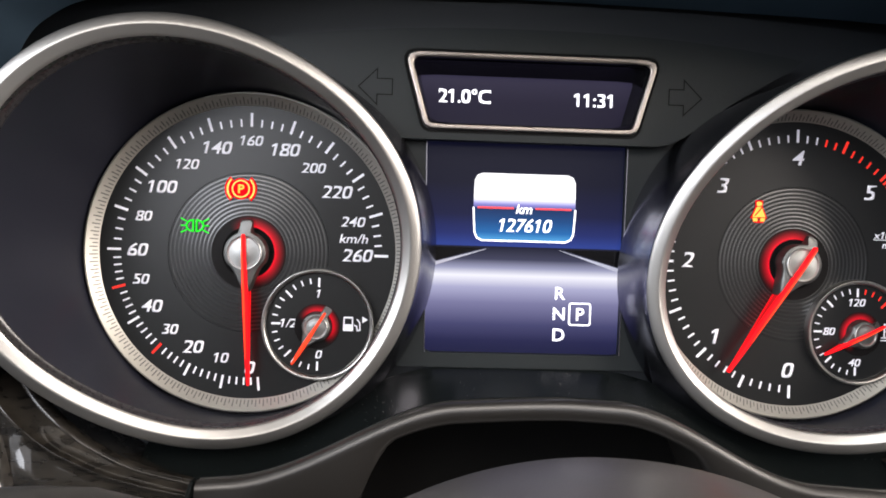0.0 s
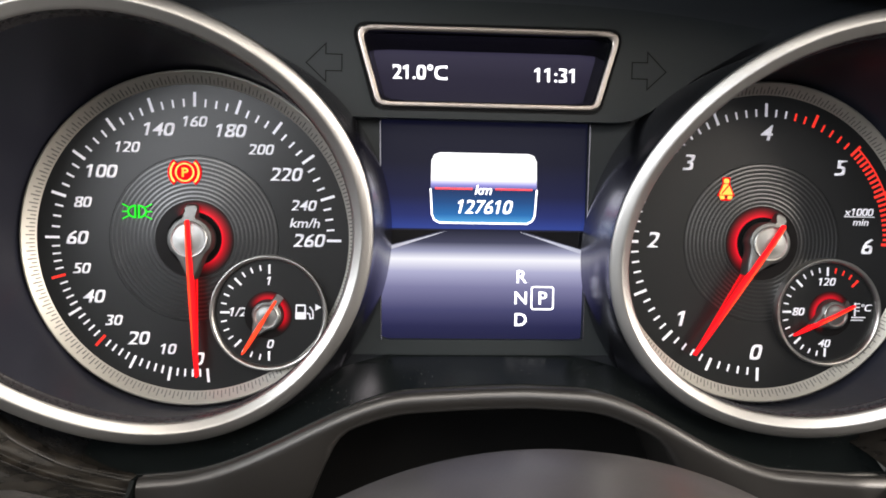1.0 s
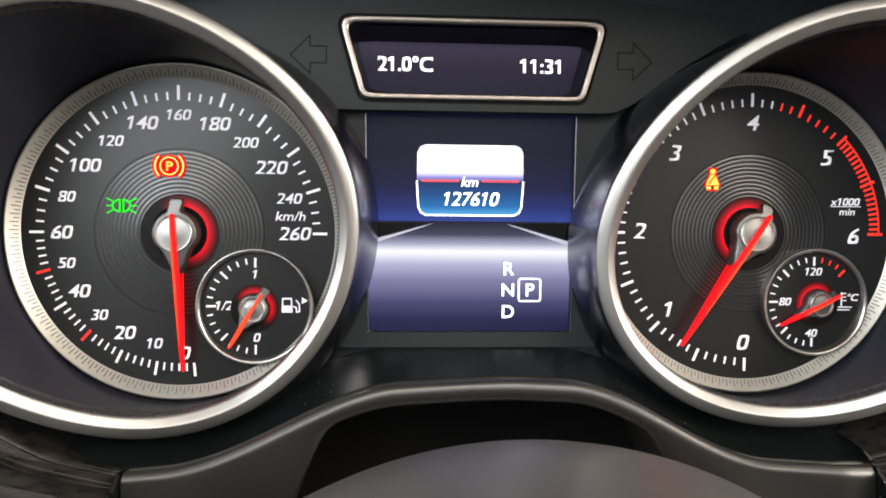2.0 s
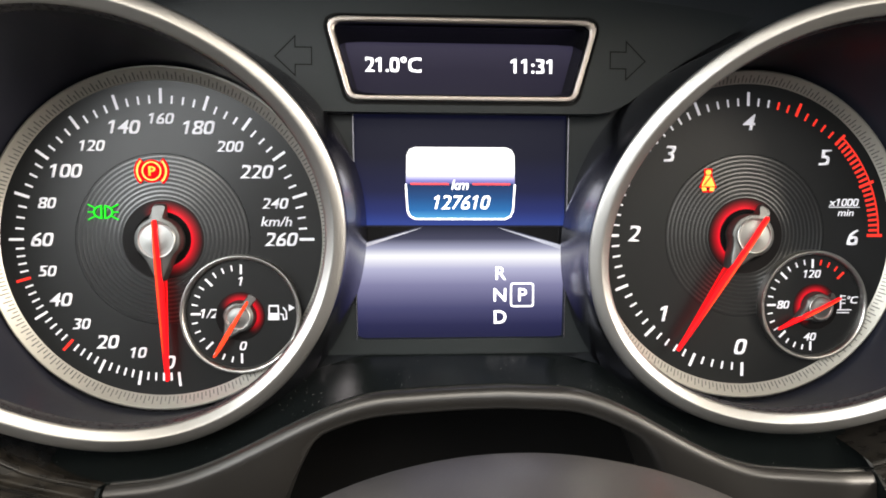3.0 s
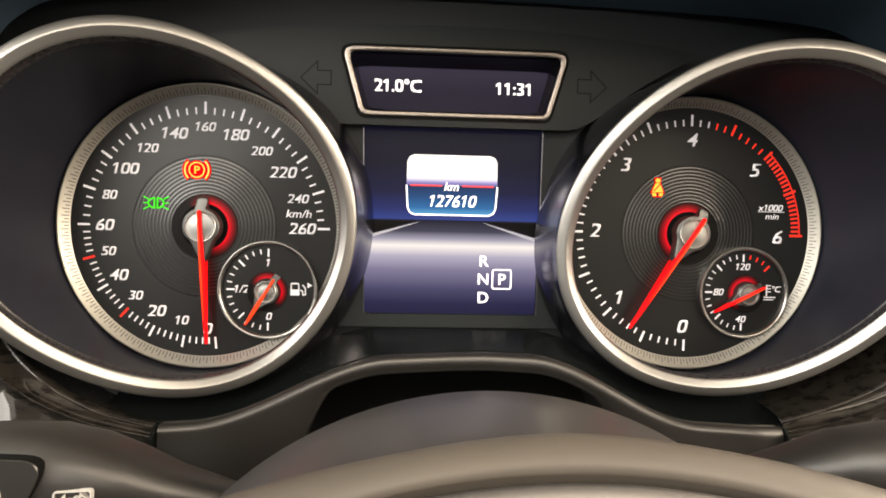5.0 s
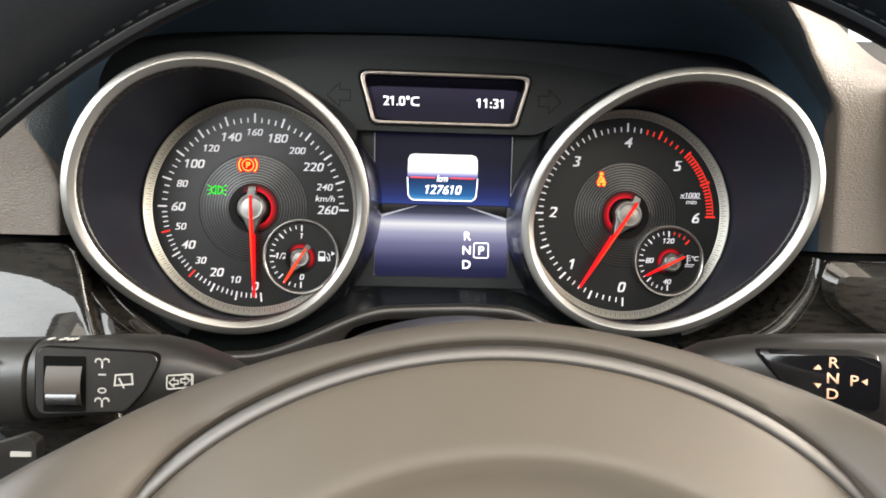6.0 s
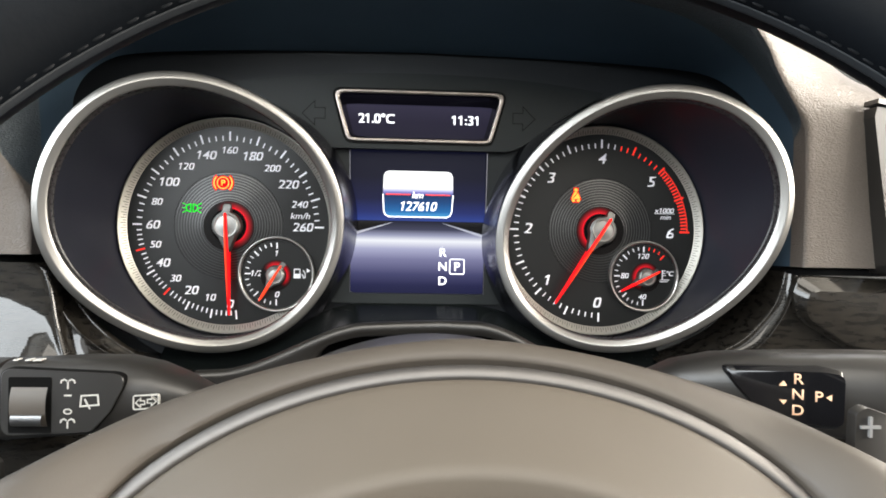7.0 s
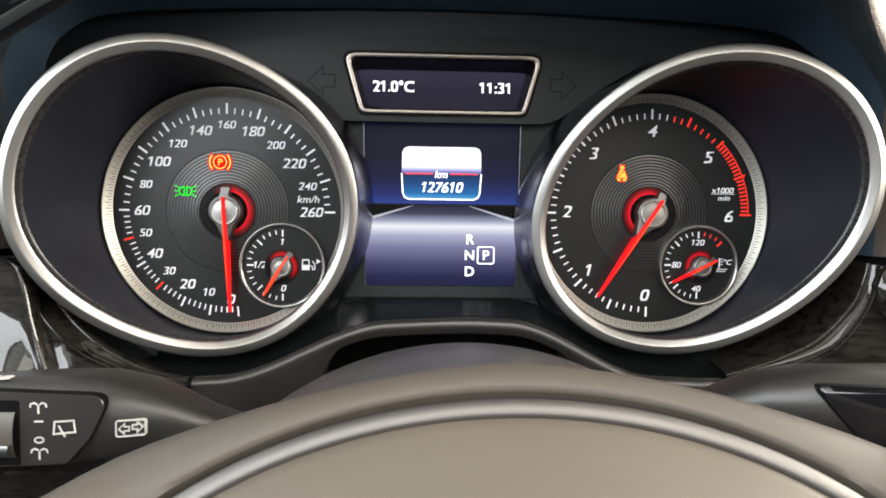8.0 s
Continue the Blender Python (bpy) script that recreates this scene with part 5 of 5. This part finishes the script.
for k in range(84):
    a = radians(18 + 144 * k / 83)
    r = RIM_R - RIM_T * 0.985

    def at(t):
        return Vector(on_wheel(RIM_U + r * math.cos(t), RIM_V + r * math.sin(t), RIM_OFF + 0.6 + 0.5 * (k % 2)))
    p = at(a)
    way = (at(a + 0.01) - p).normalized()
    inward = (Vector(on_wheel(RIM_U, RIM_V, RIM_OFF + 2.2)) - p).normalized()
    m = Matrix((way, inward, way.cross(inward))).transposed().to_4x4()
    m.translation = p * MM
    part("stitch", stitch_mesh, THREAD, wheel).matrix_local = m
for s in (-1, 1):
    rows = []
    for k in range(9):
        u = k / 8
        x = 108 + 66 * u
        off = -6 + 61 * u ** 1.4
        rows.append([on_wheel(s * x, -72 + 14 * (1 - u) * c - 20 * u * (c < 0) - 8 * (c > 0) * u, off + 7 * n) for c, n in ((1, -1), (1.25, 0), (1, 1), (-1.5, 1), (-1.8, 0), (-1.5, -1))])
    part("spoke", mesh_of(*loft(rows, caps=(True, True)), angle=50), PAD, wheel)


def paddle(s, at, sign):
    """A shift paddle behind the wheel with its pressed sign."""
    x, y, z = at
    outline = rounded([(-5.0, -9), (-4.6, 4.4), (-1.4, 6.4), (26, -3), (26, -17), (-3.4, -15)], 2.2)
    if s < 0:
        outline = [(-px, pz) for px, pz in reversed(outline)]
    rows = [[(x + px, y + 4 + 0.12 * abs(px), z + pz) for px, pz in outline], [(x + px, y + 0.8 + 0.12 * abs(px), z + pz) for px, pz in outline],
            [(x + px * 0.95, y + 0.12 * abs(px), z + pz * 0.95) for px, pz in outline]]
    ob = part("shift_paddle", mesh_of(*loft(rows, caps=(True, True)), angle=40), STALK, wheel, "black shift paddle marked " + ("plus" if sign == "+" else "minus"))
    bars = [stroke([(x - 3.2, z), (x + 3.2, z)], 1.5 if sign == "-" else 0.9, y - 0.15, y + 0.9)]
    if sign == "+":
        bars.append(stroke([(x, z - 3.2), (x, z + 3.2)], 0.9, y - 0.16, y + 0.9))
    part("sign", mesh_of(*join(*bars), smooth=False), PRINT if sign == "-" else PRINT_DIM, ob)


paddle(1, (139.5, -160, -61.4), "+")
paddle(-1, (-140.0, -140, -84.0), "-")

column = thing("steering_column_cover", "dark satin plastic steering column cover", "steering column")
rows = []
for y, r, top in ((-70, 100, -58.0), (-76, 106, -48.5), (-79, 109, -46.0), (-84, 112, -44.4), (-100, 116, -44.2), (-118, 124, -44.6), (-132, 134, -46.5), (-140, 134, -52.0)):
    rows.append([(6 + r * math.sin(radians(-80 + 160 * k / 64)), y, top - r * (1 - math.cos(radians(-80 + 160 * k / 64)))) for k in range(65)])
part("cover_shell", mesh_of(*loft(rows, closed=False, caps=(True, False)), angle=60), COLUMN, column)

# ---- stalks ----
stalk = thing("turn_signal_stalk", "black turn signal and wiper stalk with white symbols", "control stalk")


def bar_rows(stations, p=2.6, n=40):
    rows = []
    for x, yc, zc, hy, hz in stations:
        row = []
        for k in range(n):
            t = 2 * math.pi * k / n
            c, s = math.cos(t), math.sin(t)
            row.append((x, yc + hy * (1 if c >= 0 else -1) * abs(c) ** (2 / p), zc + hz * (1 if s >= 0 else -1) * abs(s) ** (2 / p)))
        rows.append(row)
    return rows


part("stalk_body", mesh_of(*loft(bar_rows([
    (-58, -78, -82, 5, 3.5), (-70, -80, -78.6, 7, 5.4), (-84, -83, -74.6, 9.5, 7.4), (-93, -85, -71.4, 11.5, 9.6), (-104, -86, -69.5, 13.5, 12.5), (-116, -86, -69.2, 14.5, 14.8),
    (-130, -86, -69.6, 14.8, 15.4), (-148, -86, -70.7, 14.8, 15.5), (-161, -86, -71.6, 14.8, 15.8)]), caps=(True, True)), angle=50), STALK, stalk)
part("end_knob", mesh_of(*loft(bar_rows([(-161.6, -86, -71.8, 14.2, 15.0), (-162.4, -86.5, -72.2, 15.4, 16.4), (-170, -86.5, -72.9, 16.0, 16.9), (-205, -86.5, -74, 16.0, 16.9), (-210, -86.5, -74, 14, 15)]), caps=(True, True)), angle=50),
     STALK, stalk, "rotating end knob")
panel_line = rounded([(-157.5, -82.5), (-124, -81.2), (-116.8, -73.0), (-109.8, -58.6), (-157.5, -56.6)], 4.6)
part("inset_plate", mesh_of(*prism(panel_line, -101.6, -98.0, 0.5), angle=40), STALK, stalk, "inset switch plate")
part("plate_gap", mesh_of(*stroke(panel_line, 0.3, -101.25, -98.0, True), smooth=False), VOID, stalk)
well = part("thumbwheel_well", mesh_of(*prism(rounded([(-154.2, -81.2), (-138.6, -81.2), (-138.6, -60.0), (-154.2, -60.0)], 0.8), -101.9, -99), smooth=False), VOID, stalk)
drum = [[(x, -98.2 - 5.4 * math.cos(radians(a)), -71.2 + 10.2 * math.sin(radians(a))) for a in range(-72, 73, 8)] for x in (-153.0, -152.6, -140.2, -139.8)]
part("thumbwheel", mesh_of(*loft(drum, closed=False), angle=50), SHELL, stalk, "ribbed wiper thumbwheel")
part("rib", mesh_of(*loft([[(x, y, z) for y, z in ((-100.5, -79.0), (-104.4, -77.6), (-105.0, -75.6), (-104.4, -74.0), (-101, -73.4))] for x in (-152.0, -151.4, -141.4, -140.8)], closed=False), angle=50), CAP_DARK, stalk)
SY = -101.75
for z in (-62.2, -77.2):
    part("wiper_symbol", mesh_of(*join(stroke([(-132.6, z - 2.2), (-132.6, z + 0.6)], 0.6, SY, SY + 0.3),
                                       stroke([(-135.2, z - 0.1), (-134.9, z + 1.0), (-133.9, z + 1.4), (-132.9, z + 0.8)], 0.55, SY, SY + 0.3),
                                       stroke([(-130.0, z - 0.1), (-130.3, z + 1.0), (-131.3, z + 1.4), (-132.3, z + 0.8)], 0.55, SY, SY + 0.3)), smooth=False), PRINT, stalk)
part("speed_mark", mesh_of(*stroke([(-134.0, -66.9), (-131.2, -66.9)], 0.6, SY, SY + 0.3), smooth=False), PRINT, stalk)
part("zero_mark", mesh_of(*stroke([(-132.6 + 1.4 * math.cos(k), -73.0 + 0.9 * math.sin(k)) for k in [i * math.pi / 8 for i in range(16)]], 0.5, SY, SY + 0.3, True), smooth=False), PRINT, stalk)
part("rear_window_symbol", mesh_of(*join(stroke([(-128.0, -71.0), (-121.2, -70.4), (-121.6, -66.6), (-127.6, -67.0)], 0.6, SY, SY + 0.3, True),
                                         stroke([(-126.4, -68.2), (-124.4, -72.0)], 0.6, SY - 0.02, SY + 0.3)), smooth=False), PRINT, stalk)
AY = -100.4
part("arrow_symbol", mesh_of(*join(stroke(rounded([(-109.0, -72.6), (-99.6, -71.8), (-99.6, -66.8), (-109.0, -67.3)], 0.8, 3), 0.42, AY, AY + 1.6, True),
                                   stroke([(-108.2, -70.0), (-106.4, -68.2), (-106.4, -69.2), (-104.8, -69.2), (-104.8, -70.6), (-106.4, -70.6), (-106.4, -71.6)], 0.34, AY, AY + 1.6, True),
                                   stroke([(-100.4, -69.2), (-102.2, -67.6), (-102.2, -68.6), (-103.8, -68.6), (-103.8, -70.0), (-102.2, -70.0), (-102.2, -71.0)], 0.34, AY, AY + 1.6, True)), smooth=False), PRINT, stalk)
for z in (-62.2, -67.8, -74.2, -80.0):
    part("knob_mark", mesh_of(*stroke([(-174.0, z), (-171.0, z)], 0.7, -103.4, -101.0), smooth=False), PRINT, stalk)

for x0, x1 in ((-157.4, -156.0), (-152.9, -150.9), (-150.0, -146.8)):
    part("top_mark", mesh_of(*stroke([(x0, -55.3), (x1, -55.1)], 0.5, -93.6, -90.0), smooth=False), PRINT, stalk)

lever = thing("gear_selector_stalk", "grey gear selector stalk with a gloss black face and amber letters", "control stalk")
part("stalk_body", mesh_of(*loft(bar_rows([
    (64, -82, -77, 5, 3.5), (78, -86, -72, 7, 6), (92, -92, -67, 9, 8.5), (103, -97, -62.5, 11, 10.5), (118, -102, -60.6, 13, 12.6), (140, -110, -61, 14, 15.2), (165, -118, -61.2, 14, 16.9), (195, -128, -61, 14, 17.6), (200, -129, -61, 10, 13)]),
    caps=(True, True)), angle=50), STALK, lever)
slope = (-134 + 118) / 42
face = rounded([(114.2, -51.2), (119.0, -58.2), (130, -71.5), (152.6, -71.5), (152.8, -50.2), (146, -49.2)], 3.2)
rows = [[(x, -106 + slope * (x - 119) * 0.9, z) for x, z in face], [(x, -115.7 + slope * (x - 119), z) for x, z in face],
        [(137 + (x - 137) * 0.955, -117.4 + slope * (x - 119), -61 + (z + 61) * 0.87) for x, z in face]]
part("gloss_face", mesh_of(*loft(rows, caps=(True, True)), angle=40), GLOSS, lever, "gloss black face")
tilt = Matrix.Rotation(math.atan(slope), 4, "Z")


def face_y(x):
    return -117.5 + slope * (x - 119)


for ch, z in (("R", -53.8), ("N", -59.5), ("D", -65.3)):
    lettering("gear_letter", ch, 138.0, face_y(138.0), z, 3.8, PRINT_AMBER, lever, wide=1.05, bold=0.012, turn=tilt)
lettering("gear_letter", "P", 144.3, face_y(144.3), -59.8, 3.8, PRINT_AMBER, lever, wide=1.05, bold=0.012, turn=tilt)
for pts in ([(132.1, -56.7), (134.9, -56.7), (133.5, -54.9)], [(132.3, -61.9), (134.9, -61.9), (133.6, -63.6)], [(146.4, -59.9), (148.4, -58.5), (148.4, -61.3)]):
    y = face_y(pts[0][0] + 1)
    part("pointer_mark", mesh_of(*prism(pts, y - 0.4, y + 1.0), smooth=False), PRINT_AMBER, lever)

# ---- cabin, closed round the camera ----
def slab(name, x0, x1, y0, y1, z0, z1, mat, label):
    me = mesh_of([(x, y, z) for x in (x0, x1) for y in (y0, y1) for z in (z0, z1)],
                 [(0, 1, 3, 2), (4, 6, 7, 5), (0, 4, 5, 1), (2, 3, 7, 6), (0, 2, 6, 4), (1, 5, 7, 3)], smooth=False)
    return tagged(part(name, me, mat), label, name.split("_")[0], kind="structure")


slab("floor", -760, 1120, -1900, 600, -760, -740, CARPET, "dark carpeted cabin floor")
slab("wall_left", -780, -760, -1900, 600, -740, 40, DOOR, "plain door lining below the window")
slab("wall_right", 1120, 1140, -1900, 600, -740, 40, DOOR, "plain door lining below the window")
slab("wall_rear", -760, 1120, -1920, -1900, -740, 60, DOOR, "plain rear lining below the window")
slab("wall_front", -760, 1120, 600, 620, -740, 60, CARPET, "plain bulkhead under the windscreen")
slab("ceiling", -760, 1120, -1900, 100, 520, 540, LINING, "plain pale headliner")
